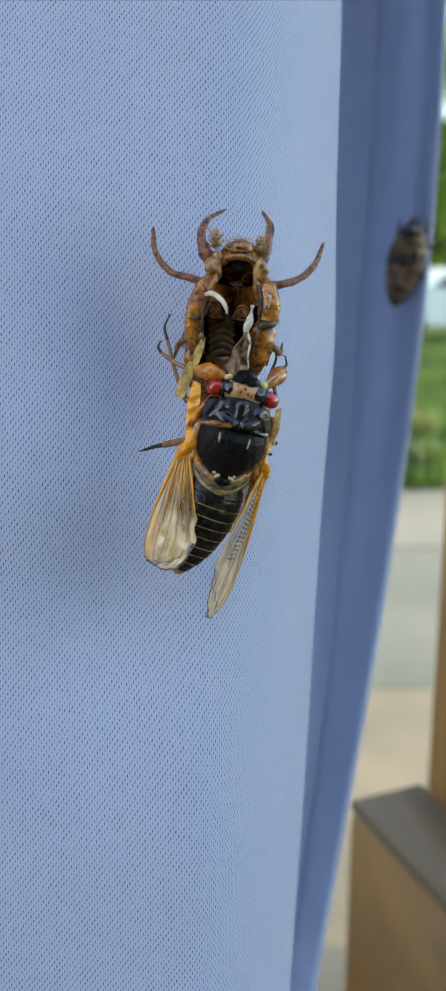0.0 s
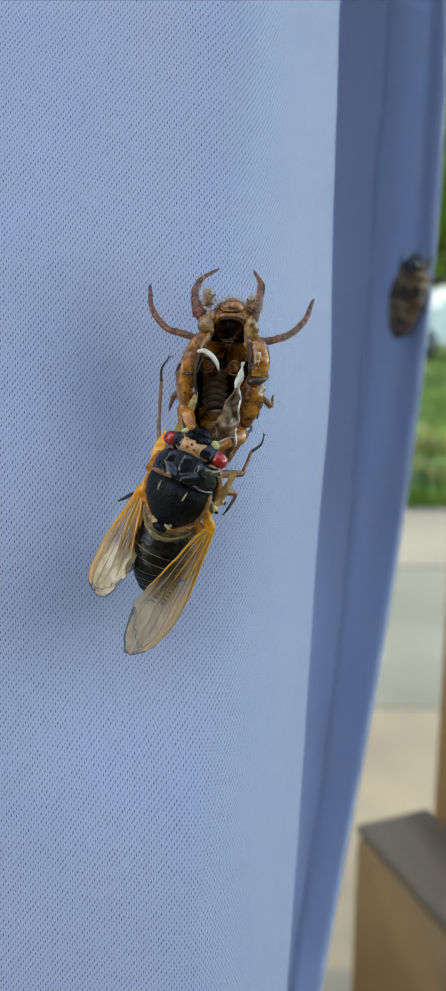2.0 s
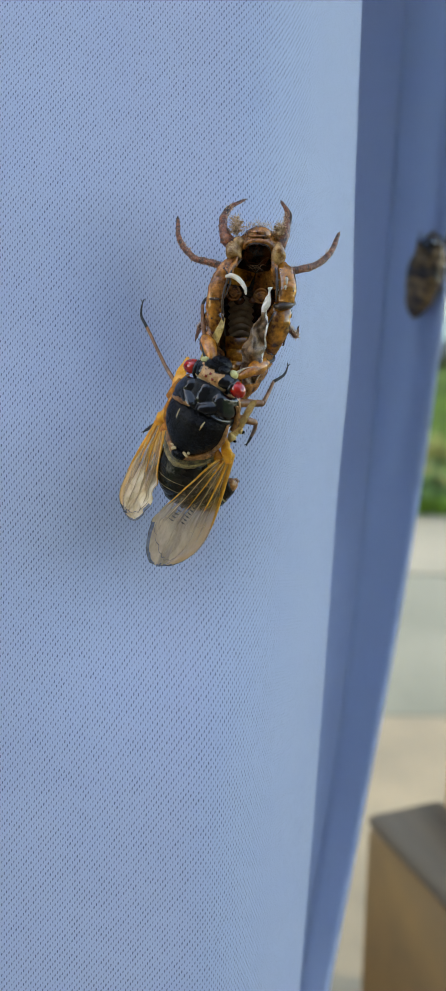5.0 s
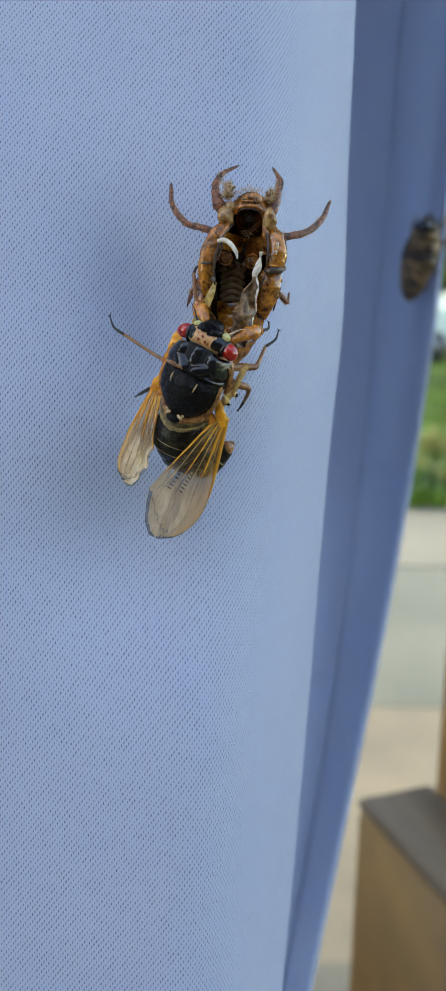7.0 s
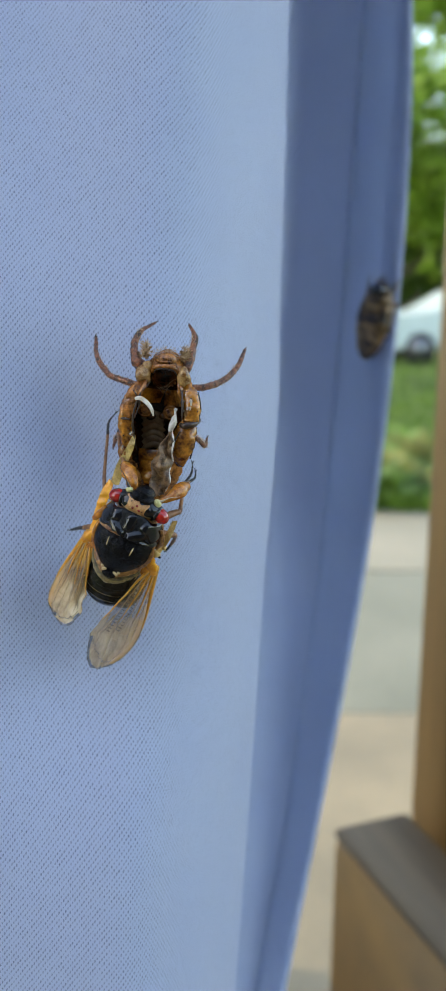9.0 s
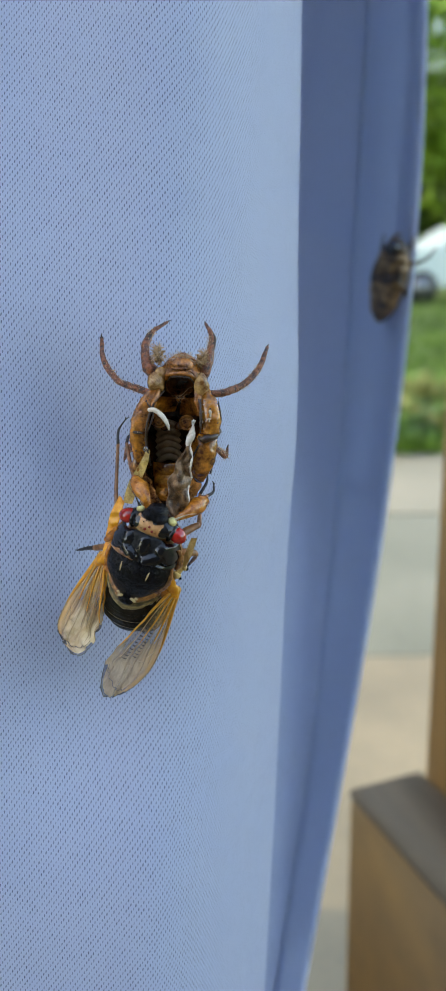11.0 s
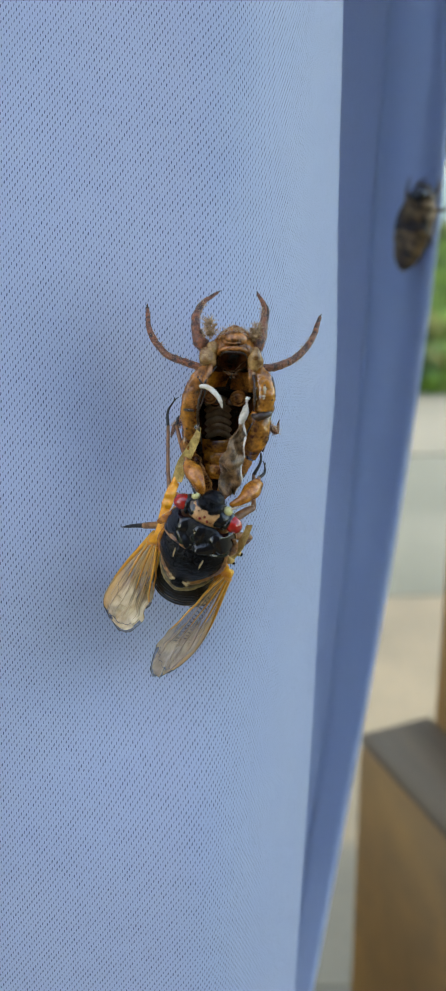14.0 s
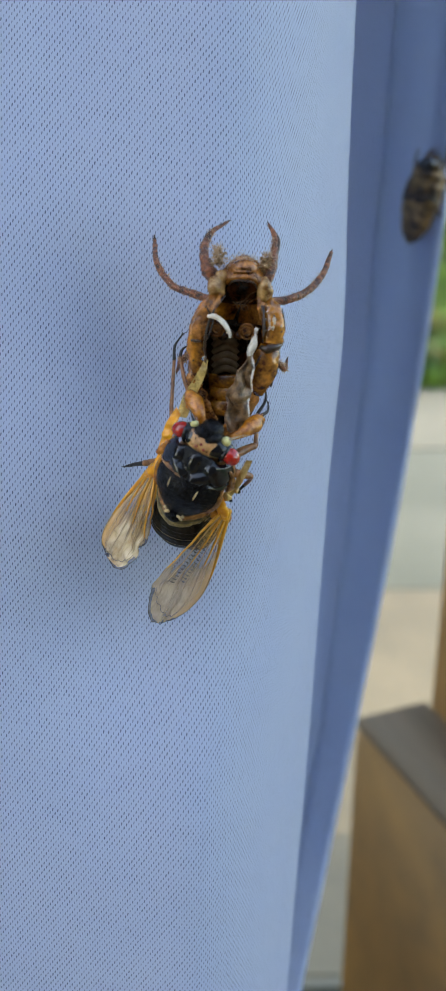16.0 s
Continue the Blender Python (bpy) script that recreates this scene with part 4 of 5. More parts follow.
NYMPH_FACE = material("blue_black_face", (0.012, 0.016, 0.022), (0.004, 0.005, 0.008), 0.16, 3.0, 0.2, spec=0.6, coat=0.6)
SHELL_TAN = material("tan_mottled_shell", (0.36, 0.21, 0.085), (0.03, 0.015, 0.007), 0.4, 4.0, 0.4, contrast=0.75)
SHELL_MUD = material("muddy_shell", (0.16, 0.085, 0.03), (0.010, 0.006, 0.004), 0.4, 5.0, 0.4, contrast=0.8)


# ---- the cicada ----
# its own space: x across, z towards the head, -y out of its back
def wing_shape(s, width, tip):
    lead = 0.45 + 0.09 * width * math.sin(math.pi * min(1.0, s) * 0.9)
    trail = -(0.35 + 0.90 * width * min(1.0, s / 0.60) ** 0.85)
    mid = lead + (trail - lead) * tip
    if s > 0.62:
        k = math.sqrt(max(0.0, 1 - ((s - 0.62) / 0.38) ** 2.4))
        lead, trail = mid + (lead - mid) * k, mid + (trail - mid) * k
    return lead, trail


def wing(name, root, side, length, width, crumple, parent, label, film, ladder=True, tip=0.36):
    """A wing hanging from its root along -z, its front edge to `side`."""
    def at(s, u, off=0.0):
        lead, trail = wing_shape(s, width, tip)
        x = lead + (trail - lead) * u
        y = -0.55 * math.sin(math.pi * u) * math.sin(math.pi * min(1, s + 0.1))
        y += 0.16 * math.sin(u * 15 + 2 * noise.noise(Vector((s * 3, u, 0)))) * min(1, 2 * s) * (0.4 + u)
        y += crumple * s * (1.2 - 0.4 * s) * (0.35 + 0.9 * u) * (noise.noise(Vector((s * 4.5, u * 3.5, length))) + 0.5 * noise.noise(Vector((s * 11, u * 8, 3))))
        y += 0.9 * crumple * max(0.0, u - 0.80) * 5 * noise.noise(Vector((s * 16, 4, length))) * min(1, 2 * s)
        if crumple > 0.6 and s > 0.70:
            roll = (s - 0.70) / 0.30
            y += 0.9 * roll ** 2
            s -= 0.05 * roll ** 2
            x += 0.8 * roll ** 2
        return Vector((side * x, y - off, -s * length))

    bm = B()
    ns, nu = 72, 36
    rows = sheet(bm, [[at(i / ns * 0.998, j / nu) for j in range(nu + 1)] for i in range(ns + 1)])
    uv = bm.loops.layers.uv.new("film")
    place = {v: (a / ns, b / nu) for a, row in enumerate(rows) for b, v in enumerate(row)}

    def inset(s, u):
        """How far a place lies inside the clear panes: scallops between the vein ends along the outer margin."""
        lead, trail = wing_shape(s, width, tip)
        return min((1 - s) * length, (1 - u) * abs(trail - lead) if s > 0.60 else 9.0, 9.0)

    for f in bm.faces:
        for lp in f.loops:
            lp[uv].uv = place[lp.vert]
        s, u = (sum(place[v][k] for v in f.verts) / len(f.verts) for k in (0, 1))
        if inset(s, u) < 0.052 * width * (0.8 + 0.3 * abs(math.sin(6.0 * (u - s * 0.8) * math.pi))) and s > 0.62:
            f.material_index = 1
    ob = part(name, bm, [film, WING_EDGE], parent, label)
    ob.matrix_basis = pose(*(c * MM for c in root))
    part("front_vein", tube(B(), [at(s, 0.0) for s in (0, 0.1, 0.2, 0.35, 0.5, 0.62)], [0.50, 0.42, 0.34, 0.27, 0.20, 0.13], 10, 5), VEIN_GOLD, ob, "thick golden front vein")
    part("front_vein", tube(B(), [at(s, 0.0) for s in (0.62, 0.72, 0.82, 0.90, 0.95)], [0.12, 0.10, 0.09, 0.08, 0.06], 8, 4), VEIN_DARK, ob)
    # main veins fan out from the root, golden first and brown towards the margin
    fan = ((0.12, 0.15, 0.74, 0.10), (0.24, 0.30, 0.92, 0.20), (0.42, 0.46, 0.93, 0.08), (0.58, 0.64, 0.90, 0.13), (0.80, 0.86, 0.78, 0.07), (0.985, 0.99, 0.58, 0.17))
    for u0, u1, s1, r in fan:
        line = [at(s, u0 + (u1 - u0) * s / s1, 0.07) for s in np.linspace(0.02, 0.46, 7)]
        part("vein", tube(B(), line, [r * 1.5, r * 1.2, r, r * 0.85, r * 0.7, r * 0.6, r * 0.5], 6, 3), VEIN_GOLD if r > 0.11 else VEIN_DARK, ob)
        line = [at(s, u0 + (u1 - u0) * s / s1, 0.06) for s in np.linspace(0.46, s1, 6)]
        part("vein", tube(B(), line, [r * 0.5, 0.055, 0.05, 0.045, 0.04, 0.04], 6, 3), VEIN_DARK, ob)
    for s0, u0, s1, u1 in ((0.60, 0.12, 0.63, 0.28), (0.66, 0.30, 0.64, 0.43), (0.70, 0.45, 0.66, 0.60), (0.62, 0.62, 0.58, 0.80)):
        part("cross_vein", tube(B(), [at(s0, u0, 0.06), at((s0 + s1) / 2, (u0 + u1) / 2, 0.06), at(s1, u1, 0.06)], [0.04, 0.035, 0.04], 6, 3), VEIN_DARK, ob)
    if ladder:
        # short pale puckers between the veins near the root
        pucker = B()
        for u0, u1, a, b, n in ((0.46, 0.56, 0.12, 0.60, 17), (0.68, 0.80, 0.18, 0.58, 14)):
            for k in range(n):
                s = a + (b - a) * (k + 0.5) / n
                tube(pucker, [at(s + 0.012, u0, 0.02), at(s, (u0 + u1) / 2, 0.20), at(s - 0.008, u1, 0.02)], [0.03, 0.13, 0.03], 6, 4, 0.6, 0.5)
        tagged(part("pucker", pucker, FILM_FOLD, ob, "pale puckered folds of unspread film"), kind="stuff")
    rim = [at(s, 1.0) for s in np.linspace(0.60, 0.985, 12)] + [at(s, 0.0) for s in np.linspace(0.985, 0.80, 6)]
    part("margin_vein", tube(B(), rim, [0.04, 0.06, 0.07, 0.07, 0.05], 6, 3, rough=0.8), SMOKE, ob, "dark wing margin")
    scallop = []
    for q in np.linspace(0, 1, 30):
        s, u = 0.62 + 0.30 * math.sin(q * math.pi * 0.62), 0.92 - 0.62 * q ** 1.3
        wave = 0.022 * abs(math.sin(q * 6 * math.pi))
        scallop.append(at(s + wave, u + wave, 0.06))
    part("margin_vein", tube(B(), scallop, [0.025, 0.04, 0.04, 0.04, 0.025], 6, 2, rough=0.5), SMOKE, ob, "dark scalloped line inside the margin")
    return ob


def leg(name, joints, radii, parent, mats=(None, None, None)):
    """Femur, shin and foot from joint to joint; it turns about the first joint."""
    root = Vector(joints[0][0])
    rel = lambda pts: [Vector(p) - root for p in pts]
    fem = part(name, tube(B(), rel(joints[0]), radii[0], 12, 6, rough=0.12), mats[0] or LEG, parent)
    fem.matrix_basis = pose(*(c * MM for c in root))
    shin = tube(B(), rel(joints[1]), radii[1], 8, 5, rough=0.15)
    rng = np.random.default_rng(13)
    bristles(rel(joints[1]), radii[1][-1] * 0.8, 26, rng, shin, 0.22, 0.03)
    part("shin", shin, mats[1] or LEG, fem)
    foot = tube(B(), rel(joints[2]), radii[2], 8, 5)
    tip, way = rel(joints[2])[-1], (rel(joints[2])[-1] - rel(joints[2])[-2]).normalized()
    for s in (-1, 1):
        tube(foot, [tip - way * 0.2, tip + way * 0.25 + Vector((0.16 * s, 0, 0)), tip + way * 0.4 + Vector((0.30 * s, 0.25, 0))], [0.10, 0.07, 0.02], 5, 3)
    part("foot", foot, mats[2] or LEG_BLACK, fem, "black hooked foot")
    return fem, tip


def belly(name, radii, step, parent, label, rings, end=False):
    """A stretch of the abdomen from its joint along -z: overlapping shiny segments with thin cream hind rims."""
    bm = ball(B(), (0, 0.05, -0.2), (radii[0] * 0.95, radii[0] * 0.82, radii[0] * 0.9), seg=24)
    n = len(radii) - 1
    ob = part(name, bm, BLACK_SOFT, parent, label)
    for i in range(n):
        z0, r0, r1 = -step * i, radii[i], radii[i + 1]
        grid = []
        for f, q in ((-0.12, 0.93), (0, 0.985), (0.15, 1.02), (0.5, 1.045), (0.82, 1.04), (0.90, 1.055), (0.97, 1.05), (1.03, 1.02), (1.10, 0.95)):
            r = (r0 + (r1 - r0) * max(0, f)) * q
            grid.append([(math.sin(a) * r, -math.cos(a) * r * 0.86, z0 - step * f + 0.05 * math.sin(3 * a + i)) for a in np.linspace(0, math.tau, 41)[:-1]])
        bm = B()
        sheet(bm, grid, close=True)
        for k, f in enumerate(bm.faces):
            if 40 * 5 <= k < 40 * 7 and i in rings:
                f.material_index = 1
        part("segment", bm, [BLACK_SOFT, RING], ob)
    if end:
        bm = ball(B(), (0, 0.1, -step * n), (radii[-1] * 0.9, radii[-1] * 0.8, 1.0), seg=14, rough=0.15)
        ball(bm, (0, 0.5, -step * n - 0.7), (0.5, 0.45, 0.6), seg=10)
        part("tail_tip", bm, TAN, ob, "tan tail tip")
    return ob


def stretch(p, a, b, r):
    """1 within r of the line from a to b, falling off steeply."""
    p, q, e = Vector(p), Vector(a), Vector(b)
    t = max(0.0, min(1.0, (p - q).dot(e - q) / (e - q).length_squared))
    return math.exp(-((p - q.lerp(e, t)).length / r) ** 4)


def collar():
    """The collar plate: a saddle with swollen shiny lobes, dusty furrows and a smooth hind rim."""
    lobes = (((2.75, 4.4), (3.85, 3.0), 0.95, 0.85), ((0.95, 2.6), (2.5, 3.3), 0.74, 0.72), ((0.0, 4.9), (0.0, 3.9), 0.70, 0.34), ((2.4, 1.9), (4.2, 1.5), 0.42, 0.50))
    bm = B()
    grid, high = [], {}
    nz, na = 56, 96
    for i in range(nz + 1):
        k = i / nz
        row = []
        for j in range(na + 1):
            a = radians(-104 + 208 * j / na)
            w = 3.95 + 0.85 * math.sin(math.pi * 0.62 * k)
            x = math.sin(a) * w
            front, hind = 5.75 - 1.25 * (x / 4.2) ** 2, 2.0 - 1.35 * (x / 4.7) ** 2
            z = front + (hind - front) * k
            h = 2.75 + 1.45 * k ** 0.85
            bump = 0.0
            for p, q, r, tall in lobes:
                bump = max(bump, tall * stretch((abs(x), z), p, q, r))
            rim = math.exp(-((k - 0.95) / 0.05) ** 2)
            out = 1 - 0.10 * math.exp(-(min(i, nz - i) / 1.5) ** 2)
            h2 = h * out + bump * (1 - rim) + 0.10 * rim + 0.05 * noise.noise(Vector((x * 2.2, z * 2.2, 1)))
            row.append((x * out * (1 + 0.08 * bump), 0.4 - math.cos(a) * h2 + (0 if math.cos(a) > 0.2 else -0.2 * bump), z))
            high[i, j] = bump
        grid.append(row)
    sheet(bm, grid)
    bm.faces.ensure_lookup_table()
    for n, f in enumerate(bm.faces):
        i, j = divmod(n, na)
        c = f.calc_center_median()
        k, side = i / nz, abs(j / na - 0.5) * 2
        wob = noise.noise(c * 1.4)
        if (k > 0.80 + 0.06 * wob and -4.9 < c.x < -0.7 + 0.6 * wob) or side > 0.88 + 0.05 * wob:
            f.material_index = 2
        elif high[i, j] < 0.07 + 0.05 * wob:
            f.material_index = 1
    return bm


def cicada():
    ob = thing("cicada", "black cicada with red eyes and amber wings, clinging to its shell", "cicada")
    bm = ball(B(), (0, 0.25, 6.2), (3.1, 2.1, 1.5), seg=24, rough=0.05)
    for s in (-1, 1):
        ball(bm, (s * 2.75, 0.1, 6.05), (1.0, 1.25, 1.2), seg=16)
    head = part("head", bm, PRO_BLACK, ob, "black head with a tan crown")
    bm = B()
    grid = []
    for i in range(81):
        x = -3.0 + 6.0 * i / 80
        g = math.sqrt(1 - (x / 3.4) ** 2)
        grid.append([(x, 0.2 - 2.3 * math.sin(f) * g * (1 + 0.05 * noise.noise(Vector((x * 1.6, f * 2, 0)))), 6.25 - 1.65 * math.cos(f) * g) for f in np.linspace(0.1, 3.0, 54)])
    sheet(bm, grid)
    for f in bm.faces:
        c = f.calc_center_median()
        w = noise.noise(c * 1.3)
        if c.z < 5.75 + 0.2 * w and abs(c.x) < 2.9:
            f.material_index = 2
        elif abs(c.x + 0.25) > 1.55 + 0.6 * w or c.z > 7.35 + 0.4 * w or noise.noise(c * 3.1) > 0.50:
            f.material_index = 1
    part("crown_plate", bm, [CROWN, PRO_BLACK, CREAM], head, "tan crown blotched with black, cream along its hind edge")
    bm = B()
    for s in (-1, 1):
        ball(bm, (s * 0.75, -0.35, 7.65), (1.05, 1.15, 0.72), (0, -s * 12, 0), 20)
    ball(bm, (0, 0.5, 8.0), (1.5, 1.5, 1.0), seg=18)
    for i in range(5):
        tube(bm, [(-1.35, 0.1, 8.2 - 0.2 * i), (0, -0.95 - 0.16 * i, 8.75 - 0.24 * i), (1.35, 0.1, 8.2 - 0.2 * i)], [0.08, 0.12, 0.08], 6, 4)
    part("frons", bm, BLACK, head, "shiny black ridged face")
    for x, z in ((0.0, 7.05), (-0.5, 6.45), (0.5, 6.45)):
        part("ocellus", ball(B(), (x - 0.1, -2.12, z), (0.20, 0.17, 0.20), seg=10), OCELLUS, head, "tiny red simple eye")
    for s in (-1, 1):
        part("eye", ball(B(), (s * 3.55, -0.15, 6.0), (1.32, 1.15, 1.02), (0, s * 24, 0), 28), RED, head, "glossy red compound eye")
        part("eye_socket", tube(B(), [(s * (2.75 + 0.25 * math.cos(q)), -0.1 - 1.0 * math.sin(q), 5.95 + 1.05 * math.cos(q)) for q in np.linspace(0.2, math.pi - 0.2, 6)], [0.2, 0.3, 0.32, 0.3, 0.3, 0.2], 8, 4), PRO_BLACK, head)
        part("antenna", tube(B(), [(s * 2.3, 0.3, 7.6), (s * 2.9, 0.2, 8.4), (s * 3.7, 0.3, 9.3), (s * 4.9, 0.7, 9.9)], [0.30, 0.14, 0.06, 0.03], 6, 4), FIBRE if s > 0 else LEG_BLACK, head)
        part("antenna_base", ball(B(), (s * 2.3, 0.15, 7.6), (0.62, 0.6, 0.5), (0, s * 30, 0), 12, 0.3), PALE_JOINT, head, "pale yellow antenna base")
    part("collar_plate", collar(), [PRO_BLACK, PRO_DUST, TAN], ob, "black lobed collar plate with dusty furrows and a tan hind corner")
    part("collar_flange", tube(B(), [(-4.5, -0.6, 3.6), (-4.95, -0.2, 2.0), (-5.3, 0.1, 0.9), (-5.8, 0.3, 0.0)], [0.28, 0.5, 0.55, 0.3], 12, 6, 0.6, 0.3), ORANGE, ob, "orange flange of the collar")
    part("collar_flange", tube(B(), [(4.5, -0.6, 4.0), (4.9, -0.2, 2.6), (5.0, 0.1, 1.2), (4.8, 0.3, 0.0)], [0.25, 0.42, 0.45, 0.3], 12, 6, 0.6, 0.5), TAN, ob, "tan flange of the collar")

    # back plate: a shield, broad in front and rounded behind
    zs = (2.9, 1.9, 1.2, 0.5, -0.6, -1.8, -3.0, -4.0, -4.7, -5.1)
    half = lambda z: float(np.interp(-z, [-q for q in zs], (3.9, 4.2, 4.35, 4.45, 4.5, 4.3, 3.75, 2.95, 2.0, 1.1)))
    tall = lambda z: float(np.interp(-z, [-q for q in zs], (3.2, 3.65, 4.35, 4.75, 4.85, 4.75, 4.5, 4.2, 3.95, 3.8)))

    def back(x, z):
        w = half(z)
        return 0.35 - tall(z) * (0.28 + 0.72 * math.sqrt(max(0.0, 1 - (x / (w * 1.02)) ** 2)))

    bm = B()
    grid = []
    for i in range(61):
        z = 2.9 - 8.0 * i / 60
        w = half(z)
        row = []
        for k in range(61):
            x = math.sin(radians(-90 + 3 * k)) * w
            dip = 0.10 * math.exp(-((abs(x) - 2.5 + 0.25 * z) / 0.22) ** 2) + 0.10 * math.exp(-((abs(x) - 1.2 + 0.1 * z) / 0.15) ** 2) * (z > -1.5)
            row.append((x, back(x, z) + dip + 0.02 * noise.noise(Vector((x * 3, z * 3, 0))), z))
        grid.append(row)
    sheet(bm, grid)
    mes = part("back_plate", bm, BLACK, ob, "black domed back plate with a fine grain")
    for s in (-1, 1):
        part("back_mark", tube(B(), [(s * x, back(x, z) + 0.04, z) for x, z in ((1.98, 1.15), (1.9, 0.55), (1.84, -0.1))], [0.05, 0.14, 0.05], 6, 3, rough=0.4), CREAM, mes, "short pale dash")
        edge = [(s * (half(z) + 0.12), back(half(z), z) + 0.15, z) for z in (1.4, 0.2, -1.0, -2.2, -3.2, -4.1, -4.8)]
        part("side_plate", tube(B(), edge + [(s * 1.15, -3.0, -5.35)], [0.22, 0.34, 0.40, 0.40, 0.36, 0.32, 0.30, 0.22], 12, 6, 0.8, 0.3), ORANGE if s < 0 else TAN, ob, "orange-tan margin of the back plate")
        part("gold_fleck", ball(ball(B(), (s * 0.95, -3.75, -4.55), (0.50, 0.20, 0.26), (0, s * 35, 0), 12, 0.6, 2.0), (s * 1.35, -3.6, -4.25), (0.26, 0.16, 0.20), seg=8, rough=0.5, grain=2.0), CREAM, mes, "gold fleck")
        part("wing_hinge", tube(B(), [(s * 4.2, 0.0, -1.2), (s * 4.9, -0.2, -2.3), (s * 5.5, -0.1, -3.3), (s * 6.0, 0.1, -4.6)], [0.45, 0.75, 0.85, 0.45], 14, 6, 0.6, 0.4), YELLOW, ob, "yellow wing hinge")
        part("wing_hinge", tube(B(), [(s * 3.6, -0.4, -3.0), (s * 4.3, -0.4, -4.0), (s * 4.9, -0.1, -5.2), (s * 5.2, 0.3, -6.6)], [0.3, 0.6, 0.55, 0.25], 12, 6, 0.5, 0.6), ORANGE, ob, "orange hind hinge")
    part("shield_tip", ball(B(), (0, -3.62, -5.15), (1.10, 0.55, 0.62), seg=18), BLACK, mes, "black shield tip")
    part("shoulder", plate(B(), [(-4.6, 0.0, -2.2), (-4.9, 0.3, -0.4), (-5.0, 0.8, 1.4), (-5.0, 1.8, 3.4), (-5.3, 2.8, 5.2)],
                           [(-5.6, 0.3, -2.4), (-6.0, 1.0, -0.4), (-6.3, 1.6, 1.4), (-6.5, 2.6, 3.4), (-6.3, 3.6, 5.2)], 8, 0.4, 0.8), YELLOW, ob, "yellow shoulder fold")
    bm = plate(B(), [(4.3, 0.0, -2.2), (4.8, 0.3, -0.2), (5.1, 1.0, 2.0), (5.2, 2.2, 4.4)], [(5.2, 0.3, -1.8), (5.8, 0.4, 0.2), (6.1, 1.0, 2.4), (5.9, 2.2, 4.8)], 9, 0.35, 0.7)
    ball(bm, (5.2, 0.3, -0.8), (0.55, 0.4, 0.5), rough=0.6, grain=1.5)
    ball(bm, (5.9, 1.0, 0.3), (0.35, 0.35, 0.42), rough=0.6, grain=1.5)
    part("shoulder", bm, PALE_FOLD, ob, "crumpled pale yellow shoulder fold")
    part("shoulder_spot", ball(ball(B(), (6.2, 0.95, 0.3), (0.22, 0.3, 0.3), rough=0.4), (5.7, 0.3, -1.2), (0.35, 0.22, 0.22), rough=0.4), BLACK, ob, "black spot")
    # ruffled bands behind the back plate
    for z, r, sag, mat, label in ((-5.55, 0.46, 1.9, TAN, "orange-tan band behind the back plate"), (-6.25, 0.42, 2.1, OLIVE_DARK, "dull olive ruffle"), (-6.85, 0.40, 2.0, RING, "dull golden ruffle")):
        pts = [(s * x, -3.0 + (abs(x) / 3.9) ** 2 * 2.6, z + sag * (abs(x) / 4.0) ** 2) for s, x in ((-1, 4.0), (-1, 2.9), (-1, 1.5), (1, 0.0), (1, 1.5), (1, 2.9), (1, 4.0))]
        part("rear_band", tube(B(), pts, [r * 0.7, r, r, r * 1.1, r, r, r * 0.7], 14, 9, 0.6, 0.7), mat, ob, label)
    part("underside", ball(B(), (0, 2.0, 0.5), (3.8, 2.6, 5.6), rough=0.1), TAN, ob, "tan underside")
    # the abdomen bends at two joints
    abd = (belly("abdomen", (3.5, 3.95, 4.05, 4.0), 1.55, ob, "black abdomen with thin cream rings", (1, 2)),
           belly("abdomen_middle", (4.0, 3.9, 3.6, 3.2), 1.55, ob, "black middle of the abdomen", (0, 1, 2)),
           belly("abdomen_end", (3.2, 2.75, 2.1, 1.2), 1.5, ob, "black end of the abdomen with a tan tip", (0, 1), True))
    wings = {
        "right": wing("forewing", (5.6, 0.4, -3.4), 1, 20.9, 8.3, 0.42, ob, "amber-veined translucent forewing with a smoky tip", WING, True, 0.66),
        "left": wing("forewing", (-5.4, 0.6, -3.0), -1, 17.6, 7.2, 0.8, ob, "crumpled amber-veined forewing with a smoky tip", WING_SOFT, False),
        "right_hind": wing("hindwing", (4.6, 1.2, -4.2), 1, 9.5, 4.4, 0.4, ob, "small clear hindwing", WING, False),
        "left_hind": wing("hindwing", (-4.6, 0.2, -3.8), -1, 13.0, 5.2, 0.5, ob, "small crumpled clear hindwing", WING_SOFT, False),
    }
    dark = (None, LEG, LEG_BLACK)
    thin = ([0.62, 0.58, 0.44], [0.36, 0.28, 0.24], [0.25, 0.19, 0.08])
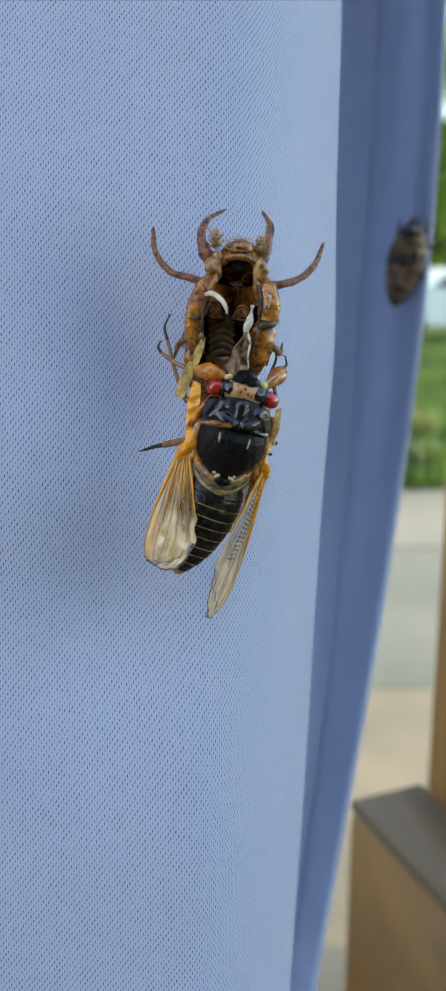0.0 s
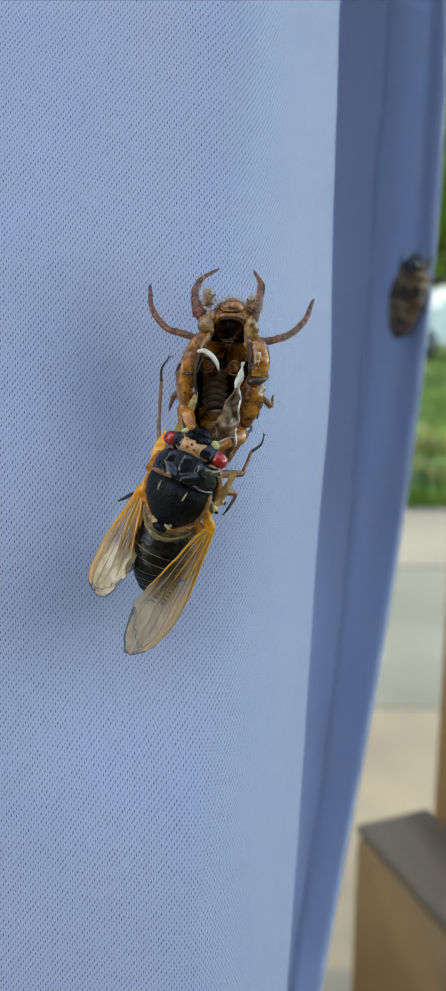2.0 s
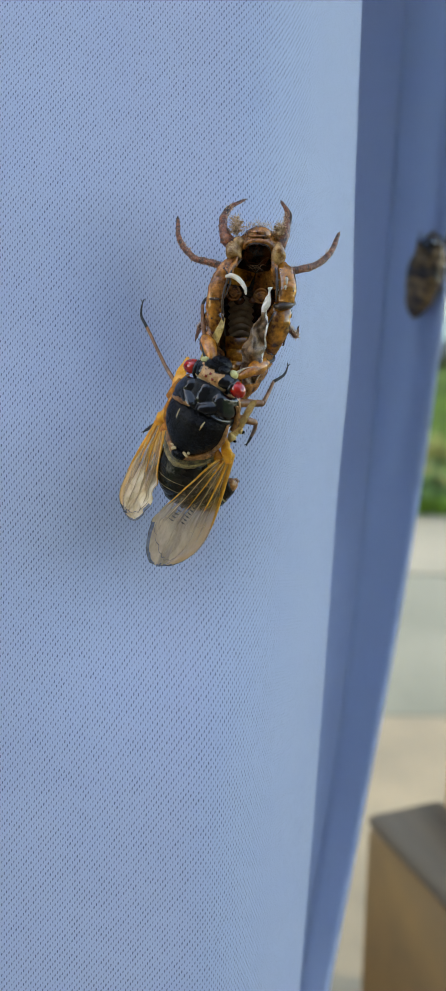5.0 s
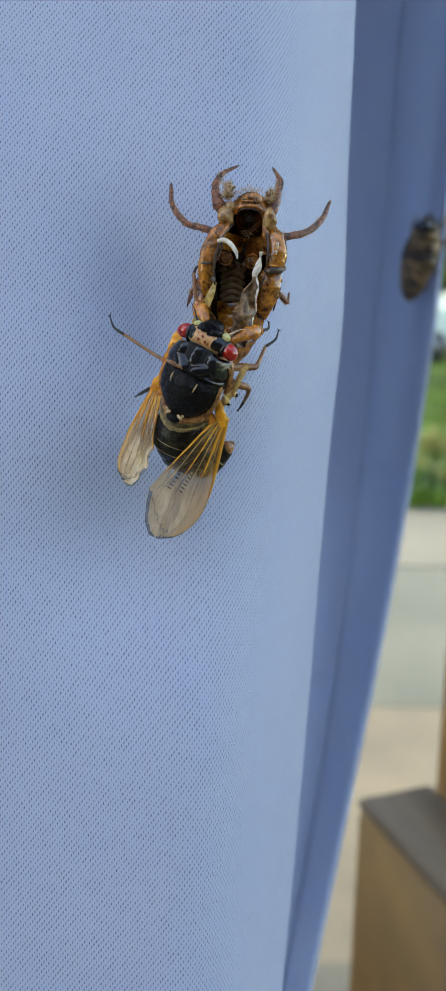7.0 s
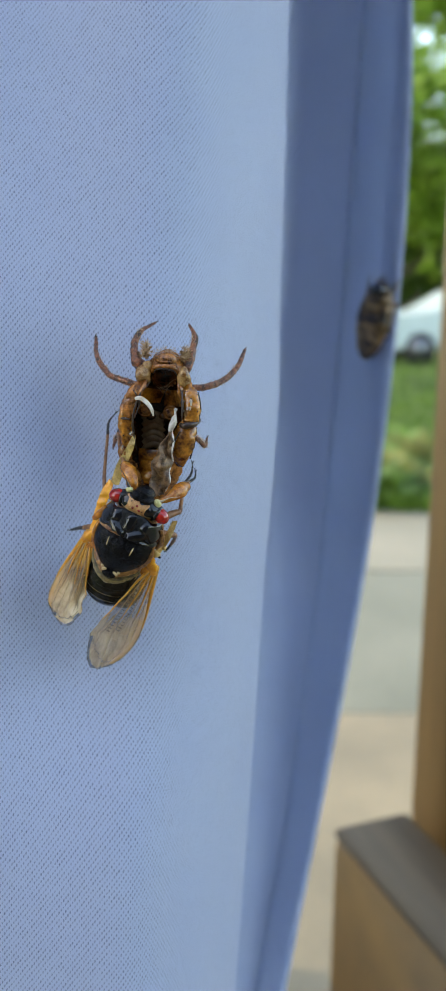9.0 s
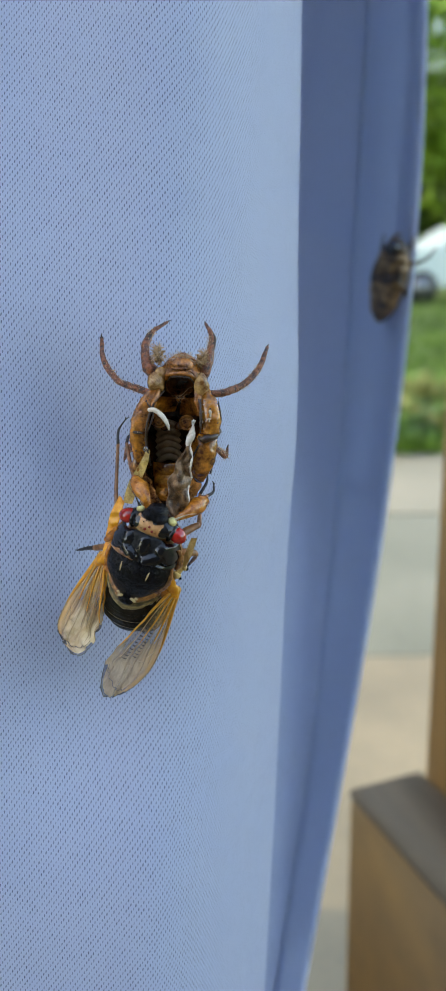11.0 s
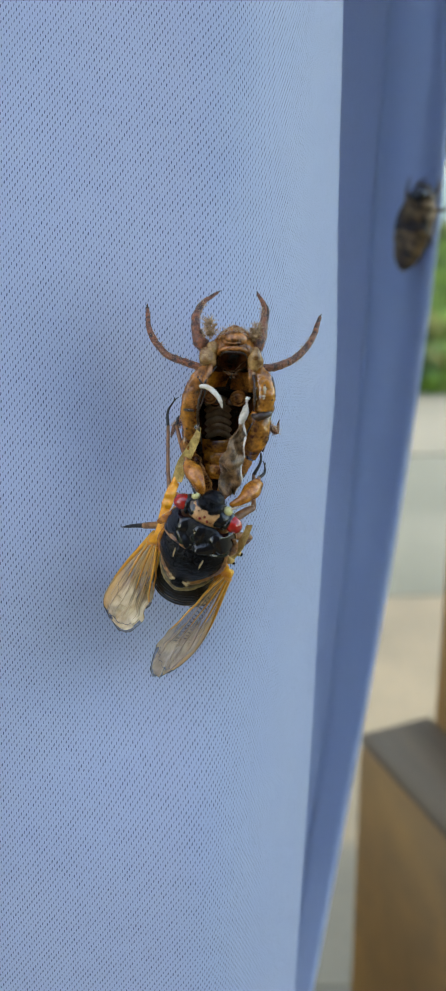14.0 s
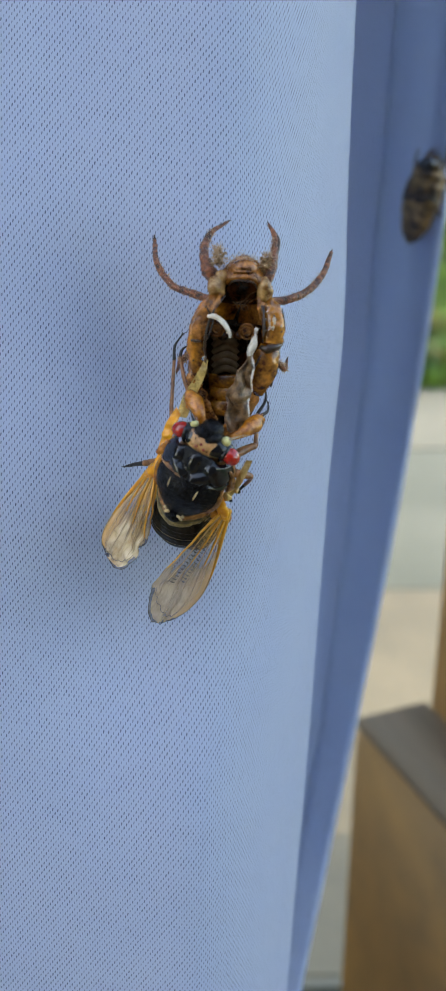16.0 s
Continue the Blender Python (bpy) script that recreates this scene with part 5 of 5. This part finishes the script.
    legs = {
        "left_fore": leg("foreleg", ([(-1.6, 2.2, 6.0), (-2.0, 1.9, 7.6), (-3.2, 2.6, 8.9), (-4.5, 3.8, 9.9)], [(-4.5, 3.8, 9.9), (-6.2, 5.4, 12.0), (-7.5, 6.5, 14.6)], [(-7.5, 6.5, 14.6), (-7.5, 7.0, 15.6), (-6.9, 7.4, 16.2)]),
                         ([0.3, 0.7, 1.25, 0.8], [0.42, 0.3, 0.25], [0.24, 0.2, 0.08]), ob, (ORANGE, LEG, LEG_BLACK)),
        "right_fore": leg("foreleg", ([(2.2, 2.4, 6.4), (3.4, 2.0, 8.0), (4.3, 2.6, 9.6), (5.2, 3.8, 11.3)], [(5.2, 3.8, 11.3), (5.5, 4.8, 12.0), (5.8, 5.4, 12.6)], [(5.8, 5.4, 12.6), (6.5, 5.9, 13.8), (6.2, 6.3, 15.0)]),
                          ([0.35, 0.75, 1.25, 0.8], [0.42, 0.32, 0.26], [0.26, 0.2, 0.08]), ob, (ORANGE, LEG, LEG_BLACK)),
        "left_mid": leg("middle_leg", ([(-2.8, 3.0, 3.0), (-4.9, 4.2, 3.4), (-6.8, 4.9, 3.9)], [(-6.8, 4.9, 3.9), (-8.0, 6.2, 6.8), (-9.7, 8.2, 12.8)], [(-9.7, 8.2, 12.8), (-10.2, 8.7, 14.8), (-9.6, 9.2, 16.6)]), thin, ob, dark),
        "right_mid": leg("middle_leg", ([(2.8, 3.0, 2.6), (4.8, 4.0, 4.2), (6.3, 4.5, 5.2)], [(6.3, 4.5, 5.2), (6.2, 5.6, 7.4), (6.0, 6.6, 9.6)], [(6.0, 6.6, 9.6), (6.8, 7.2, 11.6), (6.6, 7.8, 13.4)]), thin, ob, dark),
        "left_hind": leg("hind_leg", ([(-3.2, 3.0, -2.4), (-6.0, 3.8, -3.4), (-8.8, 4.6, -5.0)], [(-8.8, 4.6, -5.0), (-10.4, 5.2, -6.0), (-11.2, 5.5, -6.6)], [(-11.2, 5.5, -6.6), (-11.8, 5.7, -7.0), (-12.2, 5.8, -7.3)]), thin, ob, (None, LEG_BLACK, LEG_BLACK)),
        "right_hind": leg("hind_leg", ([(3.2, 3.0, 0.5), (5.0, 3.6, 0.6), (6.5, 4.5, 0.2)], [(6.5, 4.5, 0.2), (6.6, 5.0, -1.4), (6.4, 5.6, -3.4)], [(6.4, 5.6, -3.4), (6.2, 6.0, -5.0), (6.0, 6.2, -6.0)]), thin, ob, dark),
    }
    return ob, abd, wings, legs


open_shell()
closed_shell()
CICADA, ABDOMEN, WINGS, PAWS = cicada()
ground()
timber()
light_blockers()
car()
lawn()
border_plants()
tree(3.6, 25.0, 13.0, 4.2, 1, 0.16)
tree(7.2, 27.0, 14.0, 4.6, 2, 0.16)
tree(12.4, 24.0, 12.0, 4.0, 4, 0.18)
hedge()
paving()
deck()

# ---- what moves: the cicada, its abdomen, wings and legs ----
# seconds, x, y, z in mm, tilt out, lean, turn
BODY = [
    (0, -1.19, -4.25, -24.20, 5.5, 14.5, 3.7),
    (0.5, -3.02, -4.31, -24.44, 6.7, 16.3, -1.2),
    (1, -3.27, -4.24, -24.49, 2.4, 16.1, -6.1),
    (1.5, -7.30, -4.33, -24.06, -1.0, 21.4, -19.1),
    (2, -6.72, -4.49, -24.28, 2.1, 21.4, -19.3),
    (2.5, -6.58, -4.56, -24.45, 2.7, 21.5, -19.4),
    (3, -6.72, -4.59, -24.60, 3.6, 21.9, -18.9),
    (5.5, -7.77, -4.47, -24.93, 9.2, 24.1, -20.5),
    (6, -6.84, -4.55, -25.38, 9.2, 22.6, -20.4),
    (6.5, -7.43, -4.63, -24.76, 6.8, 22.8, -24.9),
    (7, -7.22, -4.68, -24.98, 7.8, 22.2, -22.9),
    (7.5, -6.53, -4.76, -25.84, 14.8, 24.9, -10.5),
    (8, -6.15, -4.85, -26.20, 15.7, 23.9, -4.4),
    (8.5, -6.04, -4.94, -26.25, 15.1, 24.9, -5.9),
    (9, -5.77, -4.94, -26.38, 16.1, 24.6, -7.0),
    (9.5, -5.70, -4.85, -26.27, 19.1, 25.7, -5.1),
    (12, -6.19, -4.46, -25.92, 12.9, 19.3, -18.8),
    (12.5, -6.63, -4.42, -26.16, 12.0, 20.8, -22.6),
    (13, -6.39, -4.36, -26.11, 15.4, 23.6, -18.2),
    (13.5, -5.34, -4.25, -26.55, 19.8, 23.3, -15.8),
    (14, -5.48, -4.27, -26.54, 20.8, 23.4, -11.6),
    (14.5, -5.44, -4.22, -26.53, 21.7, 24.7, -11.0),
    (15, -6.39, -4.27, -25.94, 17.0, 24.7, -16.1),
    (15.5, -6.34, -4.26, -25.96, 17.6, 24.5, -17.8),
    (16, -6.39, -4.26, -26.12, 17.4, 24.4, -17.8),
]


def body_at(t):
    """The cicada's pose in millimetres, straight from row to row."""
    ts = [r[0] for r in BODY]
    row = [float(np.interp(t, ts, [r[i] for r in BODY])) for i in range(1, 7)]
    return pose(*row)


def motions():
    walk(CICADA, [(t, spot(*row)) for t, *row in BODY])

    # the abdomen: seconds, then tip towards the cloth and tip aside at each joint
    bends = ((0, -3, 7, 0, 2, 0, 3), (1.0, -3, 7, 0, 2, 0, 2), (1.5, 6, 2, 10, -10, 12, -20), (3.2, 6, 2, 10, -10, 12, -20), (5.3, 12, -2, 24, -52, 14, -76),
             (7.0, 12, -2, 24, -52, 14, -76), (7.6, 14, -2, 30, -36, 24, -50), (8.2, 14, 0, 34, -16, 40, -36), (9.7, 14, 0, 34, -16, 40, -36), (11.8, 14, -2, 32, -34, 26, -42),
             (12.7, 14, -2, 32, -34, 26, -42), (13.3, 15, 0, 36, -18, 36, -36), (14.6, 15, 0, 36, -18, 36, -36), (15.4, 14, -2, 34, -28, 28, -40), (16.0, 14, -2, 34, -28, 28, -40))
    chain = {p: [] for p in ABDOMEN}
    for t, *turn in bends:
        m = pose(0, 0.0003, -0.0063)
        for k, p in enumerate(ABDOMEN):
            m = m @ pose(0, 0, 0, turn[2 * k], turn[2 * k + 1], 0)
            chain[p].append((t, m))
            m = m @ pose(0, 0, -0.0045)
    for p, rows in chain.items():
        walk(p, rows)

    def flap(key, rows):
        ob = WINGS[key]
        root = ob.location.copy()
        walk(ob, [(t, Matrix.Translation(root) @ pose(0, 0, 0, a, b, 0) @ pose(0, 0, 0, 0, 0, c)) for t, a, b, c in rows])

    # seconds, lean towards the cloth, swing aside, twist
    flap("right", ((0, -3, 0, 60), (0.5, -5, 1, 60), (1.0, -3, 0, 58), (1.5, -3, -3, 58), (2.0, -6, 0, 58), (3.2, -6, -2, 58), (5.3, 3, -1, 38), (6.0, 3, -1, 38), (6.5, 0, -8, 38), (7.0, -1, -4, 40), (7.5, 1, -4, 42), (8.5, 2, -7, 42), (9.0, 1, -6, 42), (9.7, 0, -7, 42),
                   (11.8, -4, 3, 49), (12.5, -6, 2, 49), (12.6, -34, -17, 4), (12.7, -7, 1, 49), (13.4, -7, -1, 51), (14.9, -7, -1, 51), (15.0, -38, -21, 4), (15.1, -24, -9, 14), (15.2, -7, -3, 49), (15.5, -7, -4, 49), (16.0, -6, -5, 49)))
    flap("left", ((0, -7, 7, -40), (0.5, -7, 10, -40), (1.0, -6, 10, -40), (1.5, -5, 8, -36), (2.0, -9, 11, -36), (3.2, -9, 10, -36), (5.3, -3, 9, -32), (6.0, -3, 11, -32), (6.5, -5, 9, -32), (7.5, -3, 9, -34), (9.7, -4, 9, -36), (11.8, -9, 15, -36), (12.5, -11, 14, -36),
                  (12.6, -24, 24, 4), (12.7, -11, 15, -36), (13.4, -12, 14, -36), (14.9, -12, 14, -36), (15.0, -26, 18, 4), (15.1, -16, 13, -20), (15.2, -12, 12, -36), (16.0, -12, 13, -36)))
    flap("right_hind", ((0, 4, 4, 60), (1.5, 6, -2, 46), (12.5, 6, -2, 44), (12.6, -12, -6, 10), (12.7, 6, -2, 44), (14.9, 6, -2, 44), (15.0, -12, -8, 10), (15.2, 6, -2, 44), (16.0, 6, -2, 44)))
    flap("left_hind", ((0, -8, 3, -14), (1.0, -8, 4, -16), (1.5, 5, 8, -44), (12.5, 4, 10, -46), (12.6, -15, 12, -10), (12.7, 2, 10, -46), (14.9, 2, 10, -46), (15.0, -17, 8, -8), (15.2, 2, 8, -46), (16.0, 2, 9, -46)))

    # the feet keep their hold while the body shifts: seconds, and the place held
    def grip(key, holds):
        ob, foot = PAWS[key]
        root = ob.location.copy()
        ts = sorted({h[0] for h in holds} | {r[0] for r in BODY})
        rows = []
        for t in ts:
            goal = Vector([float(np.interp(t, [h[0] for h in holds], [h[i] for h in holds])) for i in (1, 2, 3)])
            way = body_at(t).inverted() @ goal - root / MM
            rows.append((t, Matrix.Translation(root) @ foot.rotation_difference(way).to_matrix().to_4x4()))
        walk(ob, rows)

    grip("left_fore", ((0, -9.4, 3, -13.3), (0.3, -8.2, 4, -9.0), (0.5, -7.4, 5, -6.6), (1.5, -6.5, 5, -7.2), (16.0, -7.4, 5, -10.5)))
    grip("right_fore", ((0, 6.0, 5, -15.5), (1.0, 3.0, 4, -17.4), (1.5, 2.6, 4.5, -17.0), (5.5, 3.2, 4.5, -16.4), (9.5, 6.4, 6, -17.1), (16.0, 5.2, 6, -17.7)))
    grip("left_mid", ((0, -8.6, 7, -11.0), (1.0, -9.3, 7, -12.6), (1.5, -9.0, 7, -9.9), (3.2, -8.1, 8, -9.2), (5.3, -14.3, 4, -13.3), (5.5, -14.3, 4, -13.3), (5.7, -8.8, 8, -10.0), (6.6, -8.6, 8, -10.1), (6.9, -16.0, 4, -18), (7.5, -17.5, 4, -19),
                      (7.8, -8.8, 8, -9.0), (12.6, -8.0, 8, -9.8), (13.0, -12.0, 6, -13.5), (13.4, -16.0, 4, -18.0), (13.7, -8.2, 8, -11.5), (16.0, -8.0, 8, -12.2)))
    grip("right_mid", ((0, 5.5, 8, -12.5), (0.5, 5.5, 8, -10.6), (1.0, 4.6, 8, -15.5), (1.5, 5.4, 7, -18.6), (5.5, 6.8, 7, -17.4), (7.5, 6.4, 7, -17.3), (9.5, 5.4, 8, -13.5), (16.0, 5.0, 8, -14.5)))
    grip("left_hind", ((0, -16.1, 6, -28.5), (16.0, -16.0, 6, -28.5)))
    grip("right_hind", ((0, 0.2, 7.0, -33.5), (16.0, 0.6, 7.0, -34.5)))


motions()
